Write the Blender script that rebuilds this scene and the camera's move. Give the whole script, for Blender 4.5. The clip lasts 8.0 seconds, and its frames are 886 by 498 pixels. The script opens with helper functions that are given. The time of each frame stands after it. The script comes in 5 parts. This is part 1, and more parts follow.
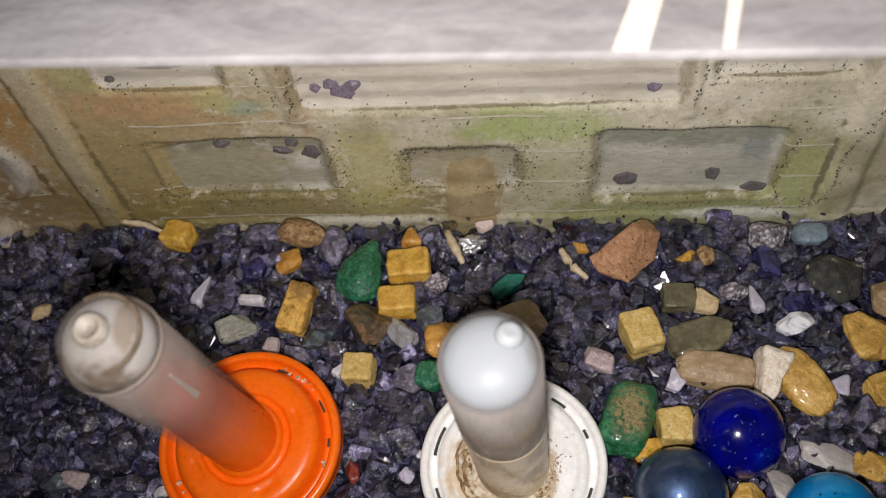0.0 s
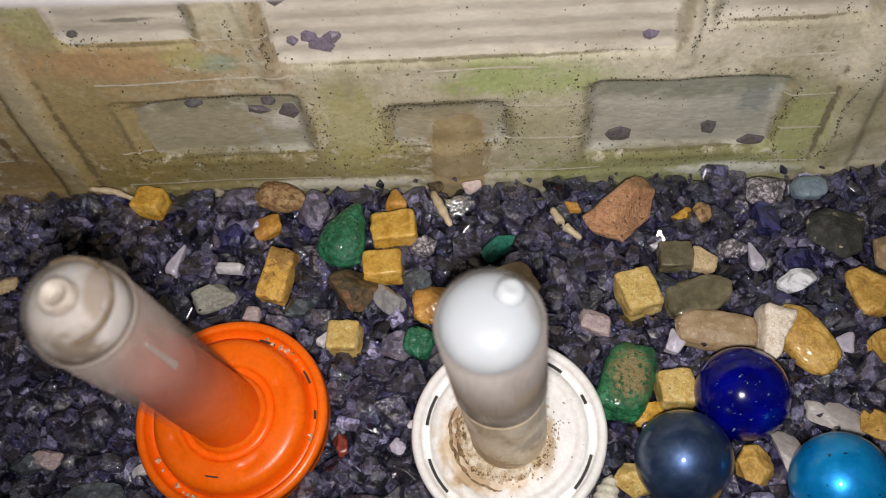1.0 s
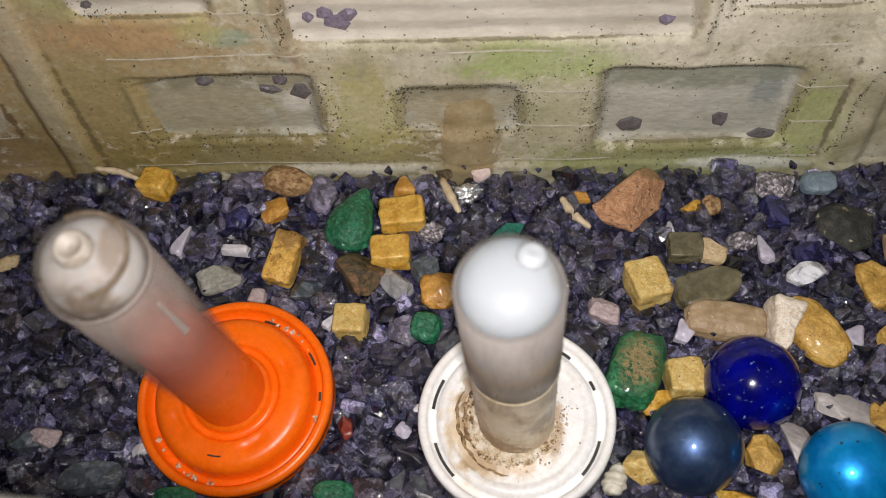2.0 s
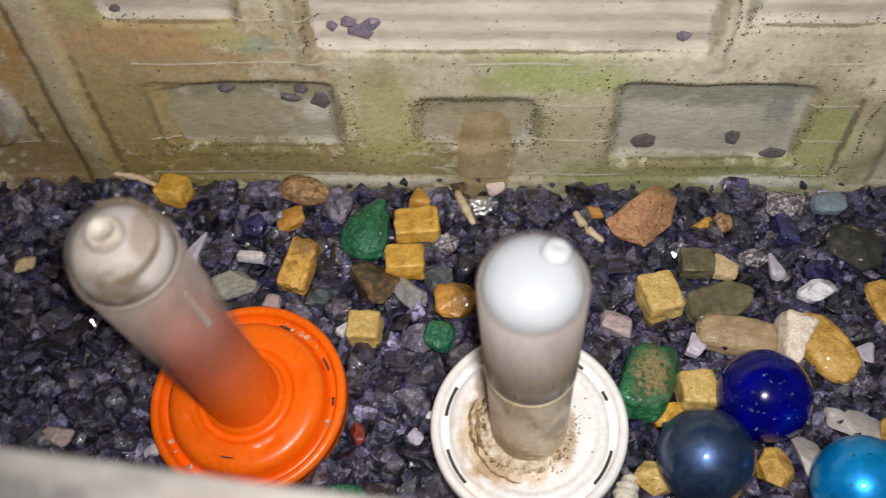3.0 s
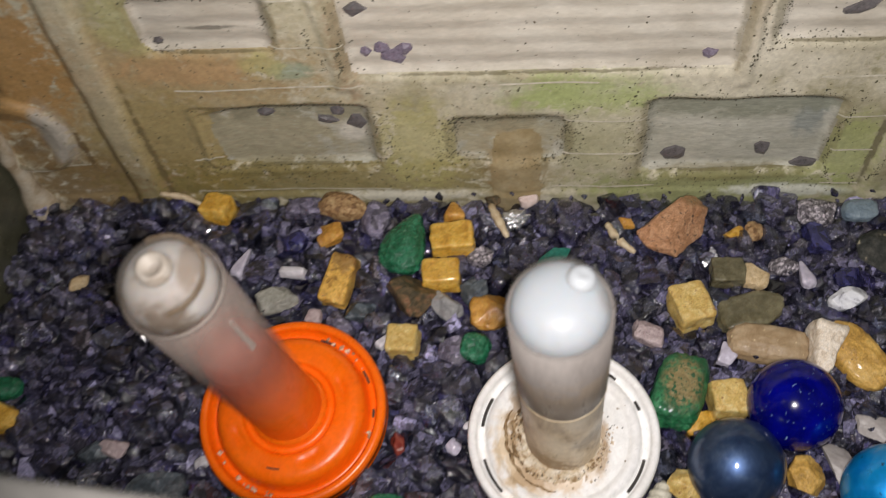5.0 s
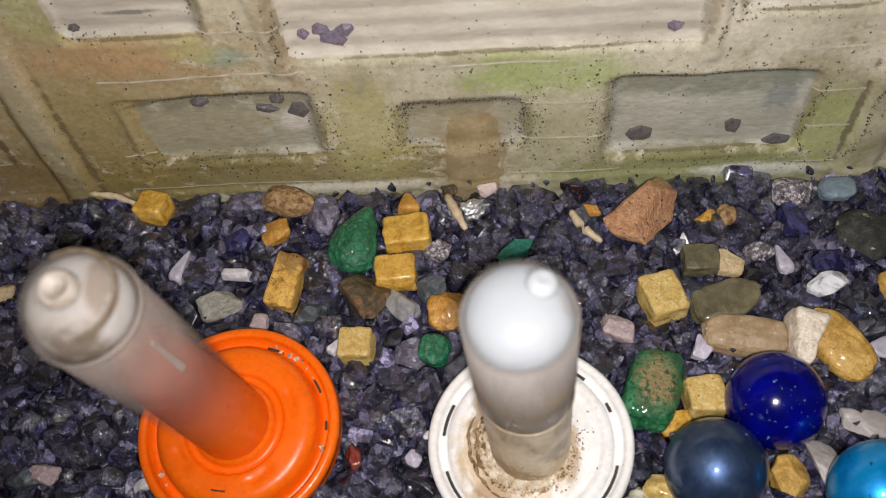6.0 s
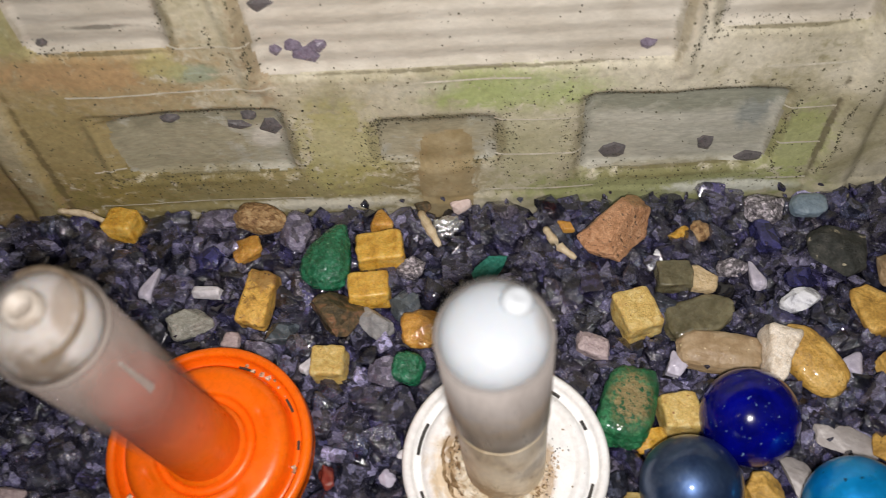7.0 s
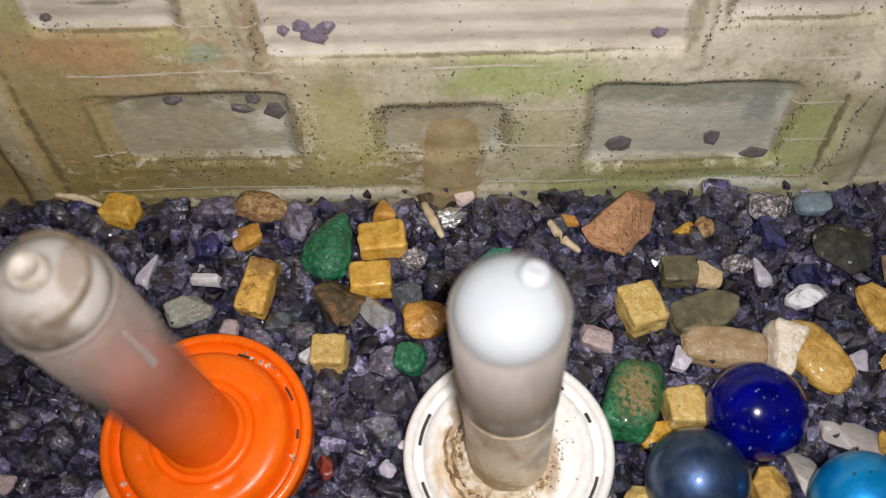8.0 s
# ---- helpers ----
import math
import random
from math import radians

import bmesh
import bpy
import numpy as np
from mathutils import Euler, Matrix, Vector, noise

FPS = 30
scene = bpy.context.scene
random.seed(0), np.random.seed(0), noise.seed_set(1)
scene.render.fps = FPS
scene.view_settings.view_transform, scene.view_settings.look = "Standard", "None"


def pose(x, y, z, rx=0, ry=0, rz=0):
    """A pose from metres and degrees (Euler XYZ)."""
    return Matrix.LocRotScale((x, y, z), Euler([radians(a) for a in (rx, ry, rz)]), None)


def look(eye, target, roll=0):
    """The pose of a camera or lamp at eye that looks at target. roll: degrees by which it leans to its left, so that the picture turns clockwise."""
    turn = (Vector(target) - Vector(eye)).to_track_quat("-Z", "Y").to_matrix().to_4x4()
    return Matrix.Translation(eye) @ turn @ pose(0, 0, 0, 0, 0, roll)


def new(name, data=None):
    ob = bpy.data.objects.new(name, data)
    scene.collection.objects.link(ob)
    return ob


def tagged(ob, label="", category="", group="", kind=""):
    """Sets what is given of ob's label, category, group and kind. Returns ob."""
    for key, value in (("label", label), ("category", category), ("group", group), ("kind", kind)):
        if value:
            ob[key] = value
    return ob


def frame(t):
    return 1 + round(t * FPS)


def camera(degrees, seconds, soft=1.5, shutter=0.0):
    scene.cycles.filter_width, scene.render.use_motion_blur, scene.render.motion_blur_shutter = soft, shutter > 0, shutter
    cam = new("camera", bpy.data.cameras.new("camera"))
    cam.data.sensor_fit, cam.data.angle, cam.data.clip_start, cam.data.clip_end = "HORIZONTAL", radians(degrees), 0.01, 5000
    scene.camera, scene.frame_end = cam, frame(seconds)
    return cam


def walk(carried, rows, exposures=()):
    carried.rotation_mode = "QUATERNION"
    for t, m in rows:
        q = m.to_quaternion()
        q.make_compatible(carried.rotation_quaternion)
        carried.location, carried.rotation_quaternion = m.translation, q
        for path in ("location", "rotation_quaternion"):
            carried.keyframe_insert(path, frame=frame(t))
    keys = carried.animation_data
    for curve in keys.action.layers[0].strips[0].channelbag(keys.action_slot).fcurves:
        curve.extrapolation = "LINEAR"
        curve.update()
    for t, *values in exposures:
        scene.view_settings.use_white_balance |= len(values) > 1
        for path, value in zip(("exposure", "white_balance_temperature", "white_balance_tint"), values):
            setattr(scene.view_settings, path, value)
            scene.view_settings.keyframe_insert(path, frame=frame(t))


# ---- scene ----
cam = camera(49.4, 8.0, soft=0.85, shutter=0.5)
cam.data.dof.use_dof, cam.data.dof.focus_distance, cam.data.dof.aperture_fstop = True, 0.277, 15.0
PATH = [
    (0, (0.025, -0.002, 0.267), (-0.137, 1.031, -1.437), -8.5),
    (0.5, (0.021, -0.006, 0.263), (-0.14, 1.015, -1.449), -8.3),
    (1, (0.02, 0.001, 0.254), (-0.09, 0.992, -1.48), -7.4),
    (1.5, (0.015, -0.005, 0.248), (-0.077, 1.014, -1.47), -5.5),
    (2.8, (0.012, -0.011, 0.246), (-0.06, 1.063, -1.439), -3.4),
    (3, (0.008, -0.016, 0.245), (-0.066, 1.083, -1.424), -2.7),
    (3.5, (0.002, -0.024, 0.24), (-0.079, 1.109, -1.405), -1.5),
    (4, (0.001, -0.029, 0.248), (-0.105, 1.171, -1.348), -2.1),
    (4.5, (0.008, -0.021, 0.261), (-0.142, 1.146, -1.356), -5.8),
    (5, (0.011, -0.014, 0.256), (-0.153, 1.062, -1.421), -7.7),
    (5.2, (0.015, -0.003, 0.251), (-0.099, 1.079, -1.427), -6.6),
    (6.3, (0.014, 0.001, 0.241), (-0.087, 1.03, -1.471), -7.0),
    (6.5, (0.014, 0.001, 0.243), (-0.082, 1.031, -1.469), -6.7),
    (7, (0.014, 0.002, 0.24), (-0.033, 1.069, -1.451), -4.5),
    (7.5, (0.01, 0.003, 0.23), (0.019, 1.057, -1.469), -1.6),
    (8, (0.008, -0.003, 0.233), (-0.003, 1.097, -1.437), -1.8),
]
walk(cam, [(t, look(eye, target, roll)) for t, eye, target, roll in PATH],
     exposures=[(0, -0.26), (0.5, -0.3), (1.0, -0.15), (1.5, -0.1), (3.0, -0.05), (3.5, 0.05), (4.0, -0.03), (4.5, -0.22), (5.0, -0.2), (6.5, -0.02), (8.0, 0.0)])

# ---- light: a phone torch held beside the lens, and a dim room ----
world = bpy.data.worlds.new("dim_room")
world.use_nodes = True
scene.world = world
world.node_tree.nodes["Background"].inputs[0].default_value = (0.84, 0.94, 1.0, 1)
world.node_tree.nodes["Background"].inputs[1].default_value = 0.105
torch = new("torch", bpy.data.lights.new("torch", "SPOT"))
torch.data.energy, torch.data.color, torch.data.shadow_soft_size = 3.5, (1.0, 0.938, 0.912), 0.008
torch.data.spot_size, torch.data.spot_blend = radians(110), 1.0
torch.matrix_world = look((0.018, -0.012, 0.246), (0.024, 0.170, 0.055))
scene.view_settings.exposure = 0.0


# ---- materials ----
def material(name, stops, scale=300.0, detail=6.0, rough=0.5, rough_var=0.15, metal=0.0, bump=0.3, bump_scale=900.0, grit=None,
             patches=(), trans=0.0, ior=1.45, coat=0.0, island=False, stretch=(1, 1, 1), sub=0.0, distort=0.6, spec=0.5, depth=0.0008, alpha=1.0, rag_scale=170.0, fine=0.12, cells=None):
    """A mottled surface. stops: (position, colour) of a ramp over noise, or over each island's random value; grit:
    (colour, scale, amount) of fine dark or light specks; cells: (scale, darkest, lightest) of colour cells that imitate
    light caught on the fracture planes inside a crystal; patches: (centre, radii, colour, strength) of stains and other
    tints with a soft ragged border."""
    m = bpy.data.materials.new(name)
    m.use_nodes = True
    nt = m.node_tree
    nd, ln = nt.nodes, nt.links
    bsdf = nd["Principled BSDF"]
    tc = nd.new("ShaderNodeTexCoord")
    mp = nd.new("ShaderNodeMapping")
    mp.inputs["Scale"].default_value = stretch
    ln.new(tc.outputs["Object"], mp.inputs["Vector"])

    def noise_node(sc, det, dis=0.0, src=mp):
        n = nd.new("ShaderNodeTexNoise")
        n.inputs["Scale"].default_value, n.inputs["Detail"].default_value, n.inputs["Distortion"].default_value = sc, det, dis
        n.inputs["Roughness"].default_value = 0.62
        ln.new(src.outputs["Vector"] if src is mp else src.outputs["Object"], n.inputs["Vector"])
        return n

    def math_node(op, a, b=None):
        n = nd.new("ShaderNodeMath")
        n.operation = op
        for i, v in enumerate((a, b)):
            if v is None:
                continue
            if isinstance(v, (int, float)):
                n.inputs[i].default_value = v
            else:
                ln.new(v, n.inputs[i])
        return n.outputs[0]

    def mix(fac, a, b, blend="MIX"):
        n = nd.new("ShaderNodeMix")
        n.data_type, n.blend_type = "RGBA", blend
        for i, v in ((0, fac), (6, a), (7, b)):
            if isinstance(v, (int, float)):
                n.inputs[i].default_value = v
            elif isinstance(v, tuple):
                n.inputs[i].default_value = (*v, 1)
            else:
                ln.new(v, n.inputs[i])
        return n.outputs[2]

    base = noise_node(scale, detail, distort)
    ramp = nd.new("ShaderNodeValToRGB")
    els = ramp.color_ramp.elements
    while len(els) < len(stops):
        els.new(0.5)
    for e, (p, c) in zip(els, stops):
        e.position, e.color = p, (*c, 1)
    if island:
        geo = nd.new("ShaderNodeNewGeometry")
        ln.new(geo.outputs["Random Per Island"], ramp.inputs[0])
        shade = math_node("MULTIPLY_ADD", base.outputs[0], 3.0)
        shade.node.inputs[2].default_value = -0.62
        shade.node.use_clamp = False
        col = mix(1.0, ramp.outputs[0], shade, "MULTIPLY")
    else:
        ln.new(base.outputs[0], ramp.inputs[0])
        col = ramp.outputs[0]
    ragged = noise_node(rag_scale, 8.0, 0.5, tc)
    rag = math_node("MULTIPLY_ADD", ragged.outputs[0], 4.2)
    rag.node.inputs[2].default_value = -1.90
    for centre, radii, colour, strength in patches:
        pm = nd.new("ShaderNodeMapping")
        pm.vector_type = "TEXTURE"
        pm.inputs["Location"].default_value, pm.inputs["Scale"].default_value = centre, radii
        ln.new(tc.outputs["Object"], pm.inputs["Vector"])
        g = nd.new("ShaderNodeTexGradient")
        g.gradient_type = "SPHERICAL"
        ln.new(pm.outputs[0], g.inputs[0])
        f = math_node("MULTIPLY", math_node("ADD", g.outputs["Fac"], rag), math_node("MULTIPLY", g.outputs["Fac"], 3.2))
        f2 = math_node("MULTIPLY", math_node("MINIMUM", math_node("MAXIMUM", f, 0.0), 1.0), strength)
        col = mix(f2, col, colour)
    if grit:
        gc, gs, ga = grit
        gn = noise_node(gs, 2.0, 0.0, tc)
        gm = nd.new("ShaderNodeMapRange")
        gm.inputs["From Min"].default_value, gm.inputs["From Max"].default_value = 0.72 - ga * 0.3, 0.76 - ga * 0.3
        ln.new(gn.outputs[0], gm.inputs["Value"])
        col = mix(gm.outputs[0], col, gc)
    if fine:
        fn = noise_node(max(scale * 6.0, 650.0), 6.0, 0.4)
        fr = math_node("MULTIPLY_ADD", fn.outputs[0], 4.0 * fine)
        fr.node.inputs[2].default_value = 1.0 - 2.0 * fine
        col = mix(1.0, col, fr, "MULTIPLY")
    # Cell brightness in the colour imitates light reflected inside a fractured crystal.
    if cells:
        vor = nd.new("ShaderNodeTexVoronoi")
        vor.inputs["Scale"].default_value = cells[0]
        bend = nd.new("ShaderNodeVectorMath")
        bend.operation = "MULTIPLY_ADD"
        bend.inputs[1].default_value = (0.0016, 0.0016, 0.0016)
        ln.new(base.outputs["Color"], bend.inputs[0])
        ln.new(tc.outputs["Object"], bend.inputs[2])
        ln.new(bend.outputs[0], vor.inputs["Vector"])
        pick = nd.new("ShaderNodeSeparateColor")
        ln.new(vor.outputs["Color"], pick.inputs[0])
        cr = nd.new("ShaderNodeMapRange")
        cr.interpolation_type = "SMOOTHERSTEP"
        cr.inputs["From Min"].default_value, cr.inputs["From Max"].default_value = 0.15, 1.0
        cr.inputs["To Min"].default_value, cr.inputs["To Max"].default_value = cells[1], cells[2]
        ln.new(pick.outputs[0], cr.inputs["Value"])
        col = mix(1.0, col, cr.outputs[0], "MULTIPLY")
    ln.new(col, bsdf.inputs["Base Color"])
    rn = noise_node(scale * 1.7, 4.0)
    rr = nd.new("ShaderNodeMapRange")
    rr.inputs["From Min"].default_value, rr.inputs["From Max"].default_value = 0.3, 0.7
    rr.inputs["To Min"].default_value, rr.inputs["To Max"].default_value = max(0.02, rough - rough_var), min(1, rough + rough_var)
    ln.new(rn.outputs[0], rr.inputs["Value"])
    ln.new(rr.outputs[0], bsdf.inputs["Roughness"])
    if bump:
        bn = noise_node(bump_scale, 6.0, 0.3, tc)
        bp = nd.new("ShaderNodeBump")
        bp.inputs["Strength"].default_value, bp.inputs["Distance"].default_value = bump, depth
        ln.new(bn.outputs[0], bp.inputs["Height"])
        ln.new(bp.outputs[0], bsdf.inputs["Normal"])
    bsdf.inputs["Metallic"].default_value = metal
    bsdf.inputs["Alpha"].default_value = alpha
    bsdf.inputs["Transmission Weight"].default_value = trans
    bsdf.inputs["IOR"].default_value = ior
    bsdf.inputs["Coat Weight"].default_value = coat
    bsdf.inputs["Coat Roughness"].default_value = 0.08
    bsdf.inputs["Specular IOR Level"].default_value = spec
    if sub:
        bsdf.inputs["Subsurface Weight"].default_value = sub
        bsdf.inputs["Subsurface Radius"].default_value = (0.003, 0.002, 0.0015)
        bsdf.inputs["Subsurface Scale"].default_value = 1.0
    return m


NICHES = [(-0.0885, -0.0345, 0.0155, 0.0425), (-0.0095, 0.0240, 0.0170, 0.0365), (0.0480, 0.1025, 0.0095, 0.0425)]
SHUTTERS = [(-0.0930, -0.0570, 0.0670, 0.0865), (-0.0375, 0.0690, 0.0560, 0.0880), (0.0785, 0.1160, 0.0655, 0.0870)]
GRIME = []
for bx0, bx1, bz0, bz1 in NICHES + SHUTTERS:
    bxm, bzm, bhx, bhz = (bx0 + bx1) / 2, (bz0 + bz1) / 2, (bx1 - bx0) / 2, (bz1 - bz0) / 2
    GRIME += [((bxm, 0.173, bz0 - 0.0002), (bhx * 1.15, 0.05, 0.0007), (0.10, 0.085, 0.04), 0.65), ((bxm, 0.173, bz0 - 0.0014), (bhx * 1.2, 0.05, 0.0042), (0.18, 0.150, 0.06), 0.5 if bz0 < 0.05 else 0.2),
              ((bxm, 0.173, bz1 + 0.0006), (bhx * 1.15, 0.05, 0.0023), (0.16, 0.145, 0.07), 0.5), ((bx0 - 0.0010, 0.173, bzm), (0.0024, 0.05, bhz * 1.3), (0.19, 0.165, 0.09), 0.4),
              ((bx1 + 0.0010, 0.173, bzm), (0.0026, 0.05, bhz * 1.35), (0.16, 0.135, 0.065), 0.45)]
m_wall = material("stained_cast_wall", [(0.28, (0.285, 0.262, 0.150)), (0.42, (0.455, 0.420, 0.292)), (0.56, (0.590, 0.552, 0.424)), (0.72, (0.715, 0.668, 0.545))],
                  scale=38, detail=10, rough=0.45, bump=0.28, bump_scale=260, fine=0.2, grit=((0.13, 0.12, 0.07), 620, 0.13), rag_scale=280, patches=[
                      ((-0.098, 0.172, 0.040), (0.075, 0.05, 0.060), (0.375, 0.295, 0.150), 0.75),
                      ((-0.085, 0.172, 0.061), (0.050, 0.05, 0.020), (0.400, 0.290, 0.145), 0.55),
                      ((-0.140, 0.172, 0.066), (0.034, 0.05, 0.050), (0.429, 0.254, 0.096), 0.9),
                      ((-0.118, 0.172, 0.006), (0.050, 0.05, 0.026), (0.260, 0.175, 0.073), 0.85),
                      ((-0.098, 0.172, 0.030), (0.034, 0.05, 0.032), (0.362, 0.288, 0.124), 0.75),
                      ((-0.094, 0.172, 0.078), (0.013, 0.05, 0.018), (0.407, 0.407, 0.181), 0.6),
                      ((0.030, 0.172, 0.0480), (0.034, 0.05, 0.0115), (0.365, 0.435, 0.165), 0.85),
                      ((-0.054, 0.172, 0.0590), (0.009, 0.05, 0.0050), (0.250, 0.420, 0.330), 0.45), ((-0.083, 0.172, 0.0605), (0.028, 0.05, 0.0085), (0.500, 0.315, 0.155), 0.6), ((-0.061, 0.172, 0.0615), (0.009, 0.05, 0.0070), (0.460, 0.440, 0.190), 0.6), ((0.002, 0.172, 0.0505), (0.016, 0.05, 0.006), (0.60, 0.57, 0.47), 0.5),
                      ((-0.050, 0.172, 0.006), (0.090, 0.05, 0.020), (0.240, 0.200, 0.070), 0.85),
                      ((-0.020, 0.172, 0.024), (0.018, 0.05, 0.030), (0.429, 0.401, 0.169), 0.7),
                      ((0.034, 0.172, 0.026), (0.016, 0.05, 0.026), (0.429, 0.418, 0.249), 0.55),
                      ((0.075, 0.172, 0.002), (0.060, 0.05, 0.013), (0.271, 0.299, 0.113), 0.8),
                      ((0.109, 0.172, 0.020), (0.013, 0.05, 0.022), (0.400, 0.440, 0.175), 0.75),
                      ((0.009, 0.172, 0.013), (0.0125, 0.05, 0.026), (0.285, 0.205, 0.100), 0.9),
                      ((-0.037, 0.172, 0.072), (0.006, 0.05, 0.034), (0.362, 0.277, 0.181), 0.7),
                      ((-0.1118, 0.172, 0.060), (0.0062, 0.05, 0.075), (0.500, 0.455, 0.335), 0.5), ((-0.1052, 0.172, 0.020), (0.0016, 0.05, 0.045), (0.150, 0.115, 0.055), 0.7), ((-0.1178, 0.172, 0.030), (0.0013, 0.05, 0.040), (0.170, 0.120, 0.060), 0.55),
                      # The dark of the gap at the upper left corner, put into the colour.
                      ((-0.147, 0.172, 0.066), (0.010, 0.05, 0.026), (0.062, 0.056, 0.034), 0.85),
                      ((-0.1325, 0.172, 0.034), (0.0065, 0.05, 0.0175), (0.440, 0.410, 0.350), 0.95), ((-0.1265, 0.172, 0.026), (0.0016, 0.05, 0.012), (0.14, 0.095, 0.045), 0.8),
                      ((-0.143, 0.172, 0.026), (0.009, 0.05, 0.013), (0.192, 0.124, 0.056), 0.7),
                      ((-0.028, 0.172, 0.000), (0.034, 0.05, 0.004), (0.655, 0.633, 0.531), 0.8),
                      ((0.094, 0.172, 0.000), (0.026, 0.05, 0.004), (0.621, 0.633, 0.565), 0.8),
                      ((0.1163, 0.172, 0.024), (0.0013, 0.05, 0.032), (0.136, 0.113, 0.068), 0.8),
                      ((0.070, 0.172, 0.075), (0.007, 0.05, 0.024), (0.407, 0.328, 0.226), 0.6),
                      ((0.075, 0.172, 0.062), (0.070, 0.05, 0.022), (0.678, 0.633, 0.520), 0.5),
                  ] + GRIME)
m_niche = material("niche_paint_shaded_top", [(0.3, (0.32, 0.315, 0.245)), (0.5, (0.45, 0.445, 0.37)), (0.7, (0.55, 0.54, 0.47))], scale=55, detail=9, fine=0.25, stretch=(0.5, 1, 1.6),
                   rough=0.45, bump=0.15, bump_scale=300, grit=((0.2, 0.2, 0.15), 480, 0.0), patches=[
                       ((0.096, 0.176, 0.034), (0.007, 0.05, 0.015), (0.22, 0.25, 0.24), 0.7),
                       ((-0.072, 0.176, 0.029), (0.044, 0.05, 0.026), (0.33, 0.295, 0.18), 0.75), ((0.004, 0.176, 0.027), (0.026, 0.05, 0.020), (0.40, 0.365, 0.25), 0.85),
                       # Shade under each niche's top edge is put into the colour, here and below.
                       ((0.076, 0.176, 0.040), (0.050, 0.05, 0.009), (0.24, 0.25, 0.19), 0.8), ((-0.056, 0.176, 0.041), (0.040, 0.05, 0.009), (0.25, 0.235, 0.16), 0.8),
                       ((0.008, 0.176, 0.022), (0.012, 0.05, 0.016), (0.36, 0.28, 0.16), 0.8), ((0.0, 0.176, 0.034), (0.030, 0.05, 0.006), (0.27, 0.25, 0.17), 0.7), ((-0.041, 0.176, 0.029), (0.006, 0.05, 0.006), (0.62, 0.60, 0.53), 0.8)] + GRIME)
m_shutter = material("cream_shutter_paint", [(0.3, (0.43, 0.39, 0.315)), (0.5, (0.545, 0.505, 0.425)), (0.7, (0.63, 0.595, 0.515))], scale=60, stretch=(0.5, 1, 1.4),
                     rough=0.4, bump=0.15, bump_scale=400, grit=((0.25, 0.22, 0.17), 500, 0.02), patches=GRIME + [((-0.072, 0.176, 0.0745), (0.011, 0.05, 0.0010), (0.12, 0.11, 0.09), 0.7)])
m_lump = material("brown_resin_lump", [(0.3, (0.250, 0.190, 0.092)), (0.5, (0.340, 0.268, 0.145)), (0.7, (0.420, 0.350, 0.215))], scale=120, detail=8, rough=0.45, bump=0.25, bump_scale=300, fine=0.15, grit=((0.13, 0.10, 0.05), 620, 0.08))
m_ridge = material("pale_worn_ridge", [(0.35, (0.47, 0.44, 0.33)), (0.65, (0.67, 0.63, 0.53))], scale=200, rough=0.5, bump=0.2)
m_glassside = material("grimy_side_plastic", [(0.3, (0.045, 0.045, 0.03)), (0.55, (0.09, 0.09, 0.06)), (0.75, (0.16, 0.15, 0.10))], scale=60, rough=0.35,
                       bump=0.2, grit=((0.3, 0.28, 0.2), 700, 0.05))
m_clearwall = material("scuffed_cloudy_plastic", [(0.3, (0.105, 0.101, 0.093)), (0.5, (0.178, 0.171, 0.158)), (0.7, (0.268, 0.257, 0.240))], scale=70, detail=9, rough=0.5, spec=0.2, stretch=(0.5, 1, 1), bump=0.3, bump_scale=200, distort=1.4,
                       patches=[((-0.0175, -0.0051, 0.140), (0.018, 0.0032, 0.02), (0.26, 0.13, 0.115), 0.5), ((-0.044, -0.0062, 0.140), (0.026, 0.0042, 0.02), (0.085, 0.082, 0.084), 0.6),
                                ((-0.070, -0.0030, 0.140), (0.022, 0.0030, 0.02), (0.12, 0.115, 0.11), 0.4), ((0.020, -0.0030, 0.140), (0.030, 0.0026, 0.02), (0.10, 0.098, 0.094), 0.6),
                                # This pale patch is the rim's bright reflection, put into the colour.
                                ((-0.005, -0.0100, 0.140), (0.030, 0.0030, 0.02), (0.34, 0.33, 0.31), 0.6)])
m_lid = material("milky_lid_plastic", [(0.3, (0.25, 0.235, 0.235)), (0.5, (0.36, 0.345, 0.345)), (0.7, (0.47, 0.455, 0.455))], scale=60, detail=9, stretch=(0.5, 1.8, 1),
                 rough=0.6, bump=0.3, bump_scale=120, distort=1.0, depth=0.002)
m_peach = material("peach_reflection", [(0.3, (0.95, 0.80, 0.66)), (0.7, (0.98, 0.90, 0.82))], scale=90, rough=0.25, bump=0.05)
m_silicone = material("crusted_silicone", [(0.3, (0.30, 0.22, 0.13)), (0.5, (0.50, 0.42, 0.30)), (0.7, (0.60, 0.55, 0.45))], scale=160, rough=0.6, bump=0.6)
m_floor = material("tank_bottom", [(0.3, (0.05, 0.045, 0.05)), (0.7, (0.12, 0.11, 0.11))], scale=60, rough=0.6)
m_table = material("table_top", [(0.3, (0.10, 0.07, 0.05)), (0.7, (0.2, 0.15, 0.1))], scale=20, rough=0.5)
m_specks = material("black_algae_specks", [(0.3, (0.03, 0.028, 0.018)), (0.7, (0.09, 0.08, 0.045))], scale=200, rough=0.8, bump=0)
